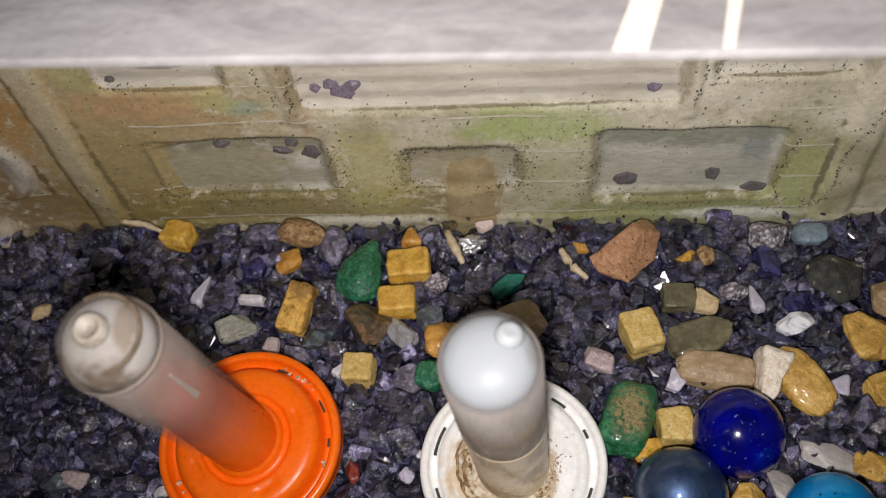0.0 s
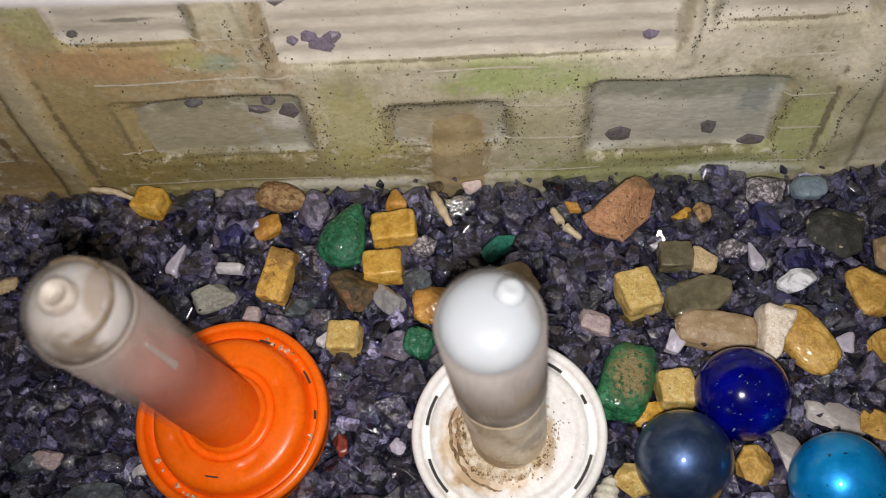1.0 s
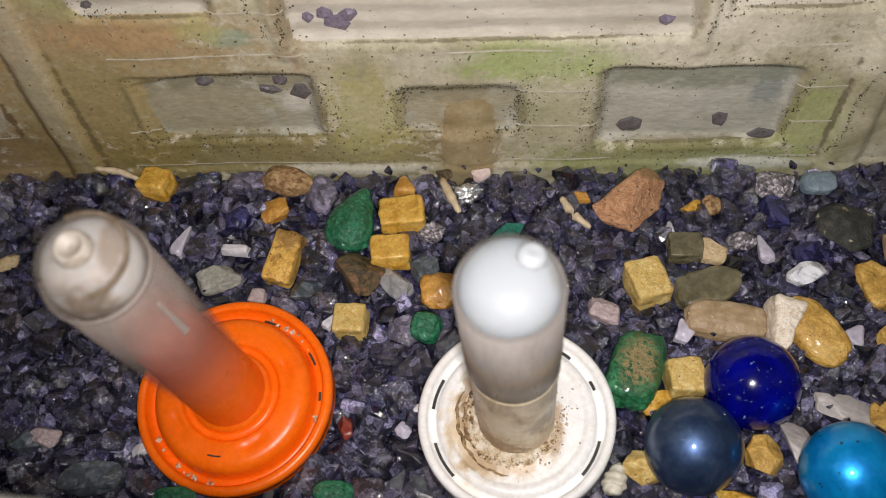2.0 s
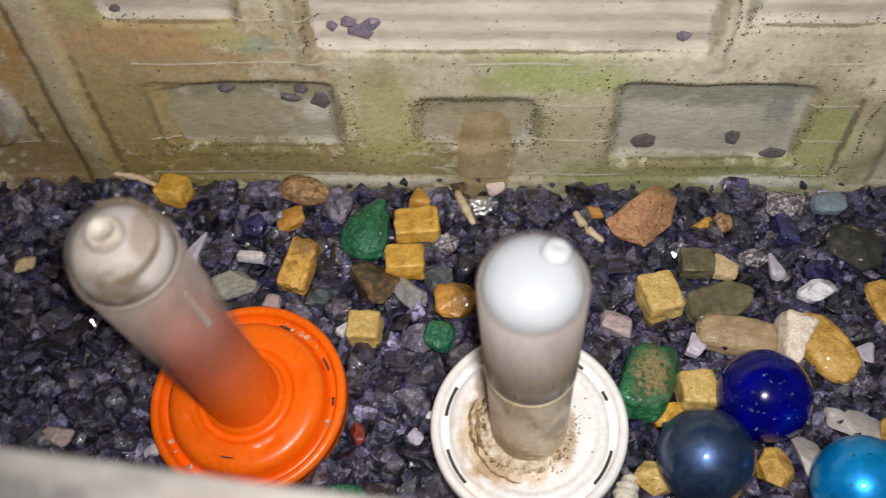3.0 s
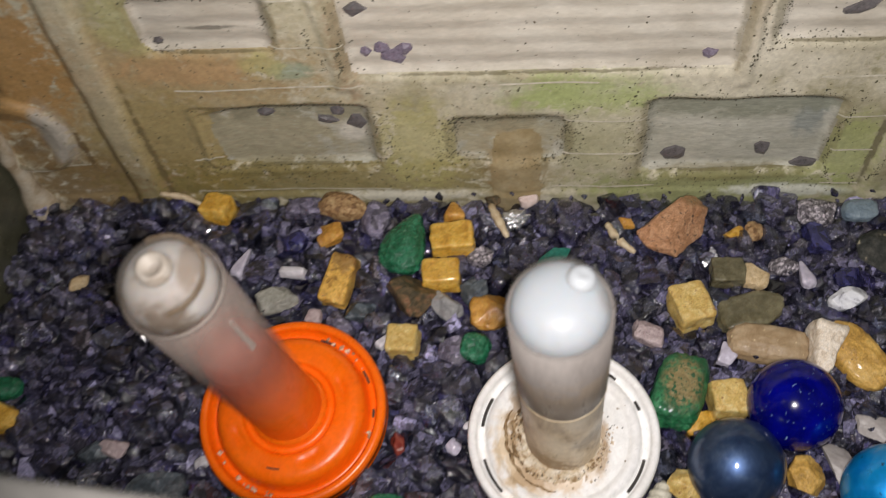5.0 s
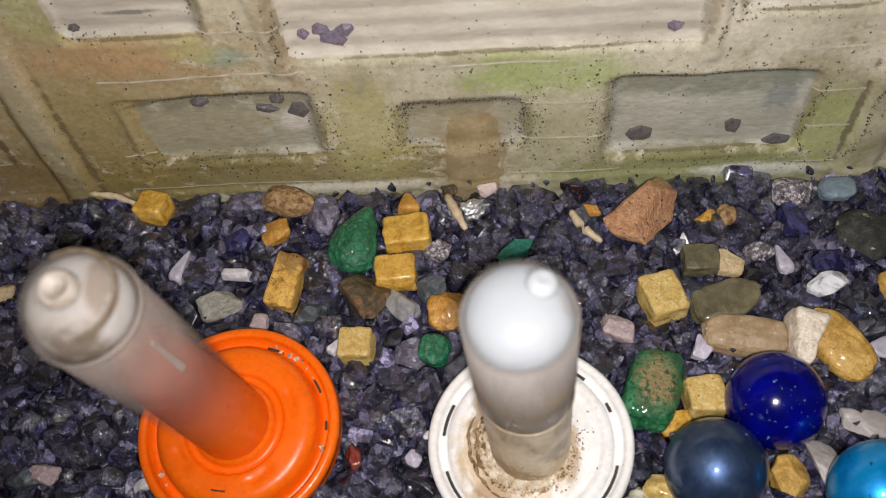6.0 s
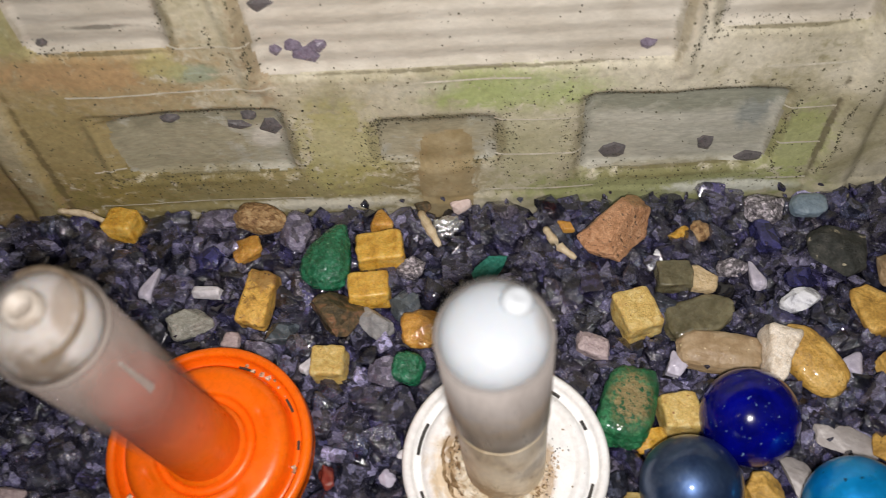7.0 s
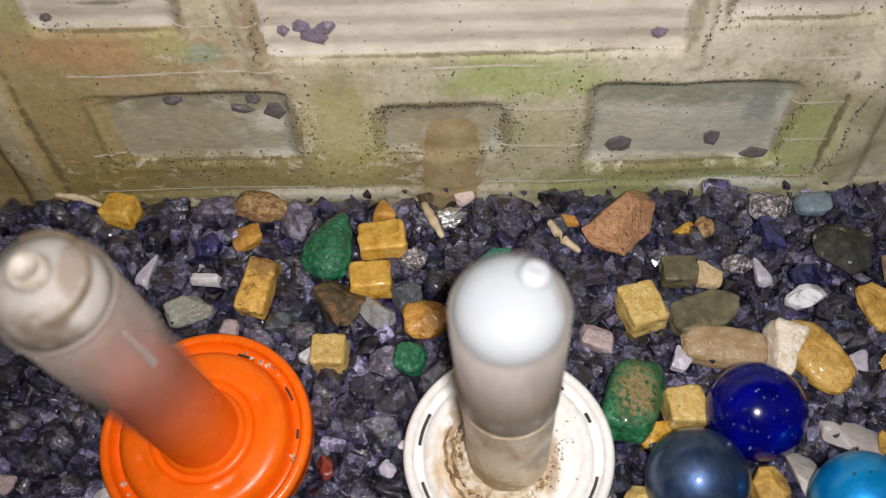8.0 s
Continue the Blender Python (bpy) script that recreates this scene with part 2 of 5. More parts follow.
m_gravel = material("amethyst_gravel", [(0.0, (0.018, 0.020, 0.035)), (0.12, (0.045, 0.045, 0.078)), (0.24, (0.075, 0.070, 0.122)), (0.36, (0.104, 0.099, 0.163)), (0.46, (0.051, 0.052, 0.075)),
                                        (0.56, (0.043, 0.039, 0.107)), (0.66, (0.087, 0.090, 0.135)), (0.76, (0.132, 0.124, 0.200)), (0.81, (0.100, 0.086, 0.104)), (0.86, (0.058, 0.068, 0.103)), (0.91, (0.038, 0.034, 0.106)), (0.96, (0.196, 0.187, 0.302)), (1.0, (0.373, 0.358, 0.562))],
                    scale=430, detail=9, distort=2.2, rough=0.17, rough_var=0.13, bump=0.6, bump_scale=520, fine=0.5, island=True, spec=0.9, coat=0.6, trans=0.38,
                    grit=((0.36, 0.34, 0.37), 1300, 0.17), depth=0.0011, cells=(430, 0.45, 2.1))
m_orange = material("orange_plastic", [(0.3, (0.82, 0.122, 0.003)), (0.7, (0.92, 0.158, 0.004))], scale=60, rough=0.3, rough_var=0.1, bump=0.08, sub=0.08)
# Added liner: imitates the orange light scattered up the tube, fading with height.
m_glowliner = material("orange_glow_liner", [(0.3, (0.97, 0.140, 0.005)), (0.7, (1.0, 0.180, 0.008))], scale=120, rough=0.4, bump=0.1)
nt = m_glowliner.node_tree
coord, axes, fade = nt.nodes.new("ShaderNodeTexCoord"), nt.nodes.new("ShaderNodeSeparateXYZ"), nt.nodes.new("ShaderNodeMapRange")
nt.links.new(coord.outputs["Object"], axes.inputs[0])
nt.links.new(axes.outputs["Z"], fade.inputs["Value"])
for key, val in (("From Min", 0.042), ("From Max", 0.070), ("To Min", 1.0), ("To Max", 0.0)):
    fade.inputs[key].default_value = val
nt.links.new(fade.outputs[0], nt.nodes["Principled BSDF"].inputs["Alpha"])
m_whitestained = material("white_plastic_with_rusty_silt", [(0.3, (0.78, 0.77, 0.74)), (0.6, (0.84, 0.84, 0.83))], scale=90, rough=0.4, bump=0.1, patches=[
    ((-0.010, -0.004, 0.006), (0.013, 0.017, 0.02), (0.62, 0.48, 0.30), 0.85), ((-0.001, -0.011, 0.006), (0.013, 0.007, 0.02), (0.60, 0.45, 0.28), 0.8),
    ((-0.0125, 0.004, 0.006), (0.0045, 0.013, 0.02), (0.30, 0.19, 0.09), 0.7), ((-0.008, -0.0115, 0.006), (0.009, 0.0045, 0.02), (0.34, 0.22, 0.11), 0.6),
    ((0.010, -0.003, 0.006), (0.0035, 0.010, 0.02), (0.40, 0.27, 0.14), 0.8)], grit=((0.20, 0.13, 0.06), 900, 0.0))
m_frost = material("frosted_tube_plastic", [(0.3, (0.365, 0.291, 0.253)), (0.7, (0.494, 0.420, 0.377))], scale=90, rough=0.35, rough_var=0.08, bump=0.08, alpha=0.27, stretch=(1, 1, 0.4))
nt = m_frost.node_tree
coord, axes, fade = nt.nodes.new("ShaderNodeTexCoord"), nt.nodes.new("ShaderNodeSeparateXYZ"), nt.nodes.new("ShaderNodeMapRange")
nt.links.new(coord.outputs["Object"], axes.inputs[0])
nt.links.new(axes.outputs["Z"], fade.inputs["Value"])
for key, val in (("From Min", 0.028), ("From Max", 0.076), ("To Min", 0.0), ("To Max", 0.34)):
    fade.inputs[key].default_value = val
nt.links.new(fade.outputs[0], nt.nodes["Principled BSDF"].inputs["Alpha"])
m_frostgrey = material("smoky_tube_plastic", [(0.3, (0.285, 0.255, 0.235)), (0.7, (0.40, 0.365, 0.34))], scale=70, rough=0.38, bump=0.06, trans=0.35, ior=1.2, stretch=(1.6, 1.6, 0.3),
                        patches=[((0, 0, 0.054), (0.05, 0.05, 0.026), (0.42, 0.33, 0.235), 0.65), ((0, -0.006, 0.012), (0.05, 0.05, 0.024), (0.56, 0.46, 0.33), 0.9), ((-0.004, -0.009, 0.010), (0.012, 0.01, 0.016), (0.30, 0.19, 0.10), 0.8), ((0.007, -0.007, 0.024), (0.006, 0.01, 0.006), (0.30, 0.22, 0.14), 0.6)])
m_foot = material("cream_plastic_with_silt", [(0.34, (0.401, 0.274, 0.138)), (0.46, (0.661, 0.524, 0.329)), (0.6, (0.826, 0.695, 0.498))], scale=130, detail=8, rough=0.4, bump=0.2, stretch=(1, 1, 0.5),
                  patches=[((-0.004, -0.007, 0.010), (0.012, 0.01, 0.012), (0.28, 0.17, 0.08), 0.8), ((0.006, -0.008, 0.030), (0.006, 0.008, 0.006), (0.36, 0.28, 0.18), 0.6)], rag_scale=400)
m_nub = material("cream_nub_plastic", [(0.35, (0.30, 0.25, 0.20)), (0.6, (0.42, 0.38, 0.33))], scale=400, rough=0.5, bump=0.1)
m_capwhite = material("white_cap_with_brown_ring", [(0.3, (0.425, 0.470, 0.515)), (0.7, (0.470, 0.515, 0.560))], scale=40, rough=0.46, rough_var=0.04, bump=0.02, sub=0.7, spec=0.25, fine=0.03, patches=[((0.0095, 0.004, 0.092), (0.006, 0.008, 0.007), (0.27, 0.24, 0.21), 0.5)])
m_capdirty = material("stained_white_cap", [(0.30, (0.30, 0.23, 0.17)), (0.40, (0.56, 0.52, 0.48)), (0.6, (0.66, 0.64, 0.635))], scale=90, rough=0.6, bump=0.1, sub=0.8, spec=0.15, alpha=0.85, patches=[((0.0010, -0.0072, 0.099), (0.0090, 0.0050, 0.007), (0.16, 0.105, 0.06), 0.75), ((0.006, 0.004, 0.103), (0.003, 0.010, 0.006), (0.25, 0.17, 0.10), 0.7)])
m_stain = material("brown_waterline", [(0.35, (0.13, 0.085, 0.045)), (0.6, (0.25, 0.19, 0.13))], scale=500, rough=0.6, bump=0.2, alpha=0.8)
m_nubwhite = material("greyish_white_nub", [(0.3, (0.37, 0.395, 0.415)), (0.7, (0.42, 0.445, 0.465))], scale=100, rough=0.4, bump=0.03, fine=0.05)
m_shelldirty = material("frosted_cap_shell_with_silt", [(0.3, (0.30, 0.255, 0.215)), (0.7, (0.40, 0.365, 0.33))], scale=60, rough=0.42, bump=0.05, alpha=0.30, fine=0.1, spec=0.12, rag_scale=420, patches=[
    ((0.0010, -0.0080, 0.0990), (0.0095, 0.0050, 0.0070), (0.105, 0.070, 0.038), 0.8), ((-0.0050, -0.0045, 0.1015), (0.004, 0.005, 0.005), (0.16, 0.10, 0.05), 0.8), ((0.0060, 0.0070, 0.1000), (0.006, 0.004, 0.006), (0.16, 0.10, 0.055), 0.8)])
m_capshell = material("frosted_cap_shell", [(0.3, (0.31, 0.29, 0.27)), (0.7, (0.38, 0.37, 0.36))], scale=60, rough=0.42, bump=0.05, alpha=0.22, fine=0.05)
m_seam = material("pale_moulding_plastic", [(0.3, (0.46, 0.40, 0.355)), (0.7, (0.55, 0.49, 0.44))], scale=200, rough=0.4, bump=0.05, alpha=0.6)
m_slot = material("dark_slot", [(0.3, (0.015, 0.013, 0.012)), (0.7, (0.04, 0.035, 0.03))], scale=300, rough=0.7, bump=0)
m_silt = material("tan_silt_crust", [(0.3, (0.35, 0.23, 0.13)), (0.55, (0.62, 0.50, 0.36)), (0.75, (0.75, 0.68, 0.58))], scale=600, rough=0.8, bump=0.5)
m_siltdark = material("dark_brown_silt", [(0.35, (0.09, 0.05, 0.022)), (0.5, (0.22, 0.14, 0.065)), (0.65, (0.46, 0.34, 0.20))], scale=500, detail=8, rough=0.8, bump=0.6)
m_siltring = material("brown_cream_silt", [(0.30, (0.16, 0.09, 0.04)), (0.40, (0.44, 0.31, 0.17)), (0.50, (0.68, 0.57, 0.40)), (0.64, (0.82, 0.75, 0.63))], scale=420, detail=9, rough=0.8, bump=1.0, bump_scale=900, depth=0.001, grit=((0.06, 0.04, 0.02), 1200, 0.22))
m_lapis = material("lapis_blue_glaze", [(0.35, (0.001, 0.0015, 0.085)), (0.6, (0.001, 0.002, 0.18)), (0.75, (0.002, 0.006, 0.27))], scale=120, rough=0.16, rough_var=0.04, bump=0.03, spec=0.3,
                   coat=0.25, grit=((0.16, 0.26, 0.48), 800, 0.13))
m_navy = material("pearly_navy_glaze", [(0.3, (0.022, 0.044, 0.115)), (0.5, (0.042, 0.078, 0.170)), (0.7, (0.085, 0.130, 0.225))], scale=150, detail=9, rough=0.44, rough_var=0.06, metal=0.75, bump=0.05, coat=0.7)
m_cyan = material("metallic_cyan_glaze", [(0.3, (0.0, 0.23, 0.68)), (0.7, (0.005, 0.42, 0.92))], scale=90, rough=0.36, metal=0.5, bump=0.04, coat=0.6, grit=((0.01, 0.05, 0.12), 420, 0.12))
m_ochre = material("ochre_stone", [(0.3, (0.344, 0.168, 0.019)), (0.46, (0.585, 0.331, 0.050)), (0.58, (0.671, 0.421, 0.086)), (0.72, (0.740, 0.533, 0.172))], scale=270, rough=0.30, bump=0.35, bump_scale=900, grit=((0.2, 0.1, 0.03), 560, 0.10), sub=0.15, coat=0.6, depth=0.0010, detail=9, fine=0.34)
m_ochredirty = material("stained_ochre_stone", [(0.33, (0.200, 0.100, 0.025)), (0.46, (0.625, 0.362, 0.075)), (0.7, (0.800, 0.525, 0.150))], scale=300, rough=0.380, bump=0.6, patches=[((0.001, 0.006, 0.003), (0.007, 0.006, 0.008), (0.16, 0.08, 0.03), 0.7)], rag_scale=500, grit=((0.08, 0.04, 0.02), 640, 0.22), sub=0.15, depth=0.0009, detail=9, fine=0.34)
m_yellowspeck = material("pale_yellow_stone", [(0.3, (0.432, 0.269, 0.067)), (0.5, (0.595, 0.422, 0.134)), (0.7, (0.710, 0.576, 0.269))], scale=420, rough=0.40, bump=0.6, bump_scale=1000, grit=((0.34, 0.18, 0.06), 700, 0.22), coat=0.6, sub=0.15, depth=0.0009, detail=9, fine=0.34)
m_mustard = material("mustard_stone", [(0.3, (0.300, 0.165, 0.036)), (0.5, (0.540, 0.320, 0.072)), (0.72, (0.690, 0.460, 0.140))], scale=230, rough=0.45, bump=0.5, bump_scale=900, grit=((0.2, 0.1, 0.03), 560, 0.16), coat=0.15, depth=0.0009, detail=9, fine=0.34)
m_amber = material("amber_stone_glass", [(0.3, (0.332, 0.144, 0.022)), (0.55, (0.553, 0.288, 0.056)), (0.75, (0.664, 0.421, 0.133))], scale=384, rough=0.35, bump=0.6, coat=0.3, sub=0.2, depth=0.0009, detail=9, fine=0.34)
m_malachite = material("green_malachite", [(0.3, (0.007, 0.055, 0.025)), (0.5, (0.014, 0.128, 0.060)), (0.72, (0.043, 0.230, 0.128))], scale=520, detail=9, rough=0.24, bump=1.0, bump_scale=480, coat=0.45, grit=((0.16, 0.30, 0.17), 1100, 0.16), depth=0.0010, fine=0.34)
m_greencrust = material("crusted_green_stone", [(0.34, (0.006, 0.060, 0.022)), (0.48, (0.014, 0.125, 0.05)), (0.60, (0.03, 0.19, 0.075)), (0.72, (0.06, 0.24, 0.11))], scale=260, detail=8, rough=0.4, bump=0.9, bump_scale=700, coat=0.4,
                        patches=[((0.0002, 0.0006, 0.0045), (0.0070, 0.0105, 0.008), (0.20, 0.13, 0.05), 0.8), ((0.0002, 0.0008, 0.0045), (0.0060, 0.0090, 0.008), (0.40, 0.31, 0.15), 0.45)], grit=((0.012, 0.085, 0.032), 760, 0.5), depth=0.0010, rag_scale=620, fine=0.34)
m_teal = material("teal_stone", [(0.3, (0.01, 0.14, 0.10)), (0.7, (0.05, 0.34, 0.26))], scale=1200, rough=0.4, bump=1.0)
m_shellbrown = material("pitted_brown_shell", [(0.35, (0.14, 0.07, 0.03)), (0.5, (0.36, 0.22, 0.10)), (0.7, (0.52, 0.38, 0.2))], scale=600, rough=0.6, bump=1.0, bump_scale=900, fine=0.34)
m_shellwhite = material("cream_shell", [(0.3, (0.45, 0.42, 0.32)), (0.7, (0.68, 0.66, 0.56))], scale=300, rough=0.45, bump=0.3)
m_rust = material("rust_brown_stone", [(0.34, (0.030, 0.026, 0.017)), (0.48, (0.090, 0.069, 0.036)), (0.58, (0.173, 0.109, 0.053)), (0.68, (0.270, 0.128, 0.068))], scale=380, rough=0.50, bump=1.0, bump_scale=1300, coat=0.3, depth=0.0009, detail=9, fine=0.34)
m_redstone = material("red_granite", [(0.3, (0.325, 0.150, 0.062)), (0.5, (0.550, 0.288, 0.150)), (0.7, (0.700, 0.425, 0.250))], scale=624, rough=0.385, bump=1.0, bump_scale=1300, grit=((0.13, 0.07, 0.04), 560, 0.30), coat=0.45, depth=0.0009, detail=9, fine=0.34)
m_tan = material("tan_pebble", [(0.3, (0.257, 0.172, 0.090)), (0.5, (0.359, 0.257, 0.148)), (0.7, (0.429, 0.328, 0.211))], scale=220, detail=7, rough=0.42, bump=0.4, bump_scale=800, grit=((0.70, 0.58, 0.36), 700, 0.14), coat=0.15, fine=0.12)
m_beige = material("beige_stone_skin", [(0.3, (0.483, 0.345, 0.172)), (0.7, (0.713, 0.575, 0.368))], scale=720, rough=0.45, bump=1.0, fine=0.34)
m_olive = material("olive_glass_stone", [(0.32, (0.072, 0.064, 0.034)), (0.5, (0.132, 0.118, 0.068)), (0.68, (0.208, 0.188, 0.112))], scale=180, detail=6, rough=0.28, bump=0.35, bump_scale=700, coat=0.5, sub=0.1, fine=0.08)
m_darkmoss = material("dark_mossy_stone", [(0.3, (0.014, 0.016, 0.014)), (0.5, (0.040, 0.043, 0.038)), (0.7, (0.095, 0.092, 0.080))], scale=300, rough=0.60, bump=1.0, bump_scale=1300, grit=((0.38, 0.34, 0.24), 291, 0.20), depth=0.0009, detail=9, fine=0.34)
m_pink = material("pale_pink_quartz", [(0.3, (0.34, 0.26, 0.27)), (0.7, (0.56, 0.46, 0.46))], scale=576, rough=0.3, bump=1.0, coat=0.3)
m_pinkwhite = material("pinkish_shell", [(0.3, (0.60, 0.45, 0.40)), (0.7, (0.75, 0.64, 0.6))], scale=400, rough=0.5, bump=0.5)
m_bone = material("porous_bone", [(0.3, (0.612, 0.494, 0.361)), (0.5, (0.828, 0.736, 0.608)), (0.7, (0.916, 0.851, 0.760))], scale=500, rough=0.55, bump=1.0, bump_scale=600, fine=0.34)
m_lilac = material("lilac_glass", [(0.3, (0.368, 0.340, 0.442)), (0.7, (0.607, 0.579, 0.662))], scale=200, rough=0.2, bump=0.3, coat=0.5)
m_white = material("white_stone", [(0.3, (0.52, 0.50, 0.53)), (0.7, (0.70, 0.68, 0.71))], scale=300, rough=0.5, bump=0.4)
m_whitecry = material("milky_crystal", [(0.34, (0.14, 0.14, 0.18)), (0.44, (0.74, 0.76, 0.82)), (0.7, (0.90, 0.92, 0.95))], scale=130, rough=0.15, bump=0.3, coat=0.6)
m_clear = material("grey_quartz", [(0.3, (0.16, 0.16, 0.17)), (0.7, (0.40, 0.40, 0.40))], scale=260, rough=0.15, bump=0.4, coat=0.6)
m_quartz = material("greenish_quartz", [(0.3, (0.24, 0.24, 0.20)), (0.7, (0.42, 0.41, 0.36))], scale=480, rough=0.3, bump=1.0, coat=0.3, fine=0.34)
m_bluegrey = material("blue_grey_stone", [(0.3, (0.12, 0.17, 0.22)), (0.7, (0.26, 0.33, 0.38))], scale=260, rough=0.4, bump=0.4)
m_redglass = material("dark_red_glass", [(0.3, (0.14, 0.02, 0.015)), (0.7, (0.28, 0.06, 0.04))], scale=260, rough=0.2, bump=0.3, coat=0.4)
m_slab = material("pale_grey_slab", [(0.3, (0.32, 0.29, 0.28)), (0.7, (0.46, 0.43, 0.41))], scale=140, rough=0.4, bump=0.2)
m_foil = material("silver_foil", [(0.3, (0.6, 0.62, 0.65)), (0.7, (0.85, 0.86, 0.88))], scale=300, rough=0.22, metal=0.85, bump=0.6)
m_stick = material("pale_dry_wood", [(0.3, (0.42, 0.31, 0.18)), (0.6, (0.62, 0.52, 0.36)), (0.75, (0.72, 0.65, 0.5))], scale=300, rough=0.6, bump=0.5)
m_violetchip = material("pale_violet_chip", [(0.3, (0.135, 0.110, 0.150)), (0.7, (0.250, 0.215, 0.275))], scale=420, fine=0.3, rough=0.3, bump=0.4)
m_wallchip = material("smoky_chip", [(0.3, (0.085, 0.079, 0.080)), (0.7, (0.170, 0.156, 0.158))], scale=420, fine=0.3, rough=0.35, bump=0.4)


# ---- helpers for meshes ----
def obj(name, bm, mat, smooth=False, parent=None, label="", category="", kind="", group=""):
    me = bpy.data.meshes.new(name)
    bm.normal_update()
    bm.to_mesh(me)
    bm.free()
    for mm in (mat if isinstance(mat, (list, tuple)) else [mat]):
        me.materials.append(mm)
    if smooth:
        me.polygons.foreach_set("use_smooth", [True] * len(me.polygons))
    ob = new(name, me)
    ob.parent = parent
    return tagged(ob, label, category, group, kind)


def part(name, bm, mat, parent, label="", smooth=False):
    return obj(name, bm, mat, smooth, parent, label)


def box(x0, x1, y0, y1, z0, z1, bevel=0.0, segments=2):
    bm = bmesh.new()
    bmesh.ops.create_cube(bm, size=1)
    for v in bm.verts:
        v.co = Vector(((x0, x1)[v.co.x > 0], (y0, y1)[v.co.y > 0], (z0, z1)[v.co.z > 0]))
    if bevel:
        bmesh.ops.bevel(bm, geom=bm.edges[:], offset=bevel, segments=segments, profile=0.5, affect="EDGES")
    return bm


def lathe(profile, n=72):
    """A surface turned about z from (radius, height) pairs; a radius of 0 closes it."""
    bm = bmesh.new()
    rings = []
    for r, z in profile:
        if r <= 1e-6:
            rings.append([bm.verts.new((0, 0, z))])
        else:
            rings.append([bm.verts.new((r * math.cos(a), r * math.sin(a), z)) for a in (2 * math.pi * k / n for k in range(n))])
    for a, b in zip(rings, rings[1:]):
        for k in range(n):
            q = (k + 1) % n
            if len(a) == 1 and len(b) > 1:
                bm.faces.new((a[0], b[k], b[q]))
            elif len(b) == 1 and len(a) > 1:
                bm.faces.new((a[k], b[0], a[q]))
            elif len(a) > 1:
                bm.faces.new((a[k], b[k], b[q], a[q]))
    bmesh.ops.recalc_face_normals(bm, faces=bm.faces[:])
    return bm


def tube_along(points, radii, n=10):
    """A closed limb through points with a radius at each."""
    bm = bmesh.new()
    rings = []
    for i, p in enumerate(points):
        p = Vector(p)
        d = (Vector(points[min(i + 1, len(points) - 1)]) - Vector(points[max(i - 1, 0)])).normalized()
        u = d.orthogonal().normalized()
        w = d.cross(u)
        rings.append([bm.verts.new(p + radii[i] * (math.cos(a) * u + math.sin(a) * w)) for a in (2 * math.pi * k / n for k in range(n))])
    for a, b in zip(rings, rings[1:]):
        for k in range(n):
            bm.faces.new((a[k], a[(k + 1) % n], b[(k + 1) % n], b[k]))
    bm.faces.new(rings[0][::-1])
    bm.faces.new(rings[-1])
    bmesh.ops.recalc_face_normals(bm, faces=bm.faces[:])
    return bm


# ---- the tank ----
WALL_Y = 0.172
RIM = 0.140


def soft_box(x, z, x0, x1, z0, z1, edge):
    """1 inside a rectangle with rounded, softened sides, 0 outside."""
    cx, cz, hx, hz = (x0 + x1) / 2, (z0 + z1) / 2, (x1 - x0) / 2, (z1 - z0) / 2
    r = 0.003
    qx, qz = np.maximum(np.abs(x - cx) - hx + r, 0), np.maximum(np.abs(z - cz) - hz + r, 0)
    d = np.hypot(qx, qz) - r + np.minimum(np.maximum(np.abs(x - cx) - hx + r, np.abs(z - cz) - hz + r), 0)
    t = np.clip(0.5 - d / edge, 0, 1)
    return t * t * (3 - 2 * t)


def wobble(x, z, s, seed):
    """A smooth sum of waves, about -1 to 1."""
    rng = np.random.default_rng(seed)
    out = 0
    for k in range(7):
        a, f, p = rng.uniform(0, 6.28), s * rng.uniform(0.6, 1.8), rng.uniform(0, 6.28)
        out = out + np.sin(f * (x * math.cos(a) + z * math.sin(a)) + p)
    return out / 4


COURSES = [0.0035, 0.0195, 0.0355, 0.0520, 0.0685, 0.0850, 0.1015, 0.1180]


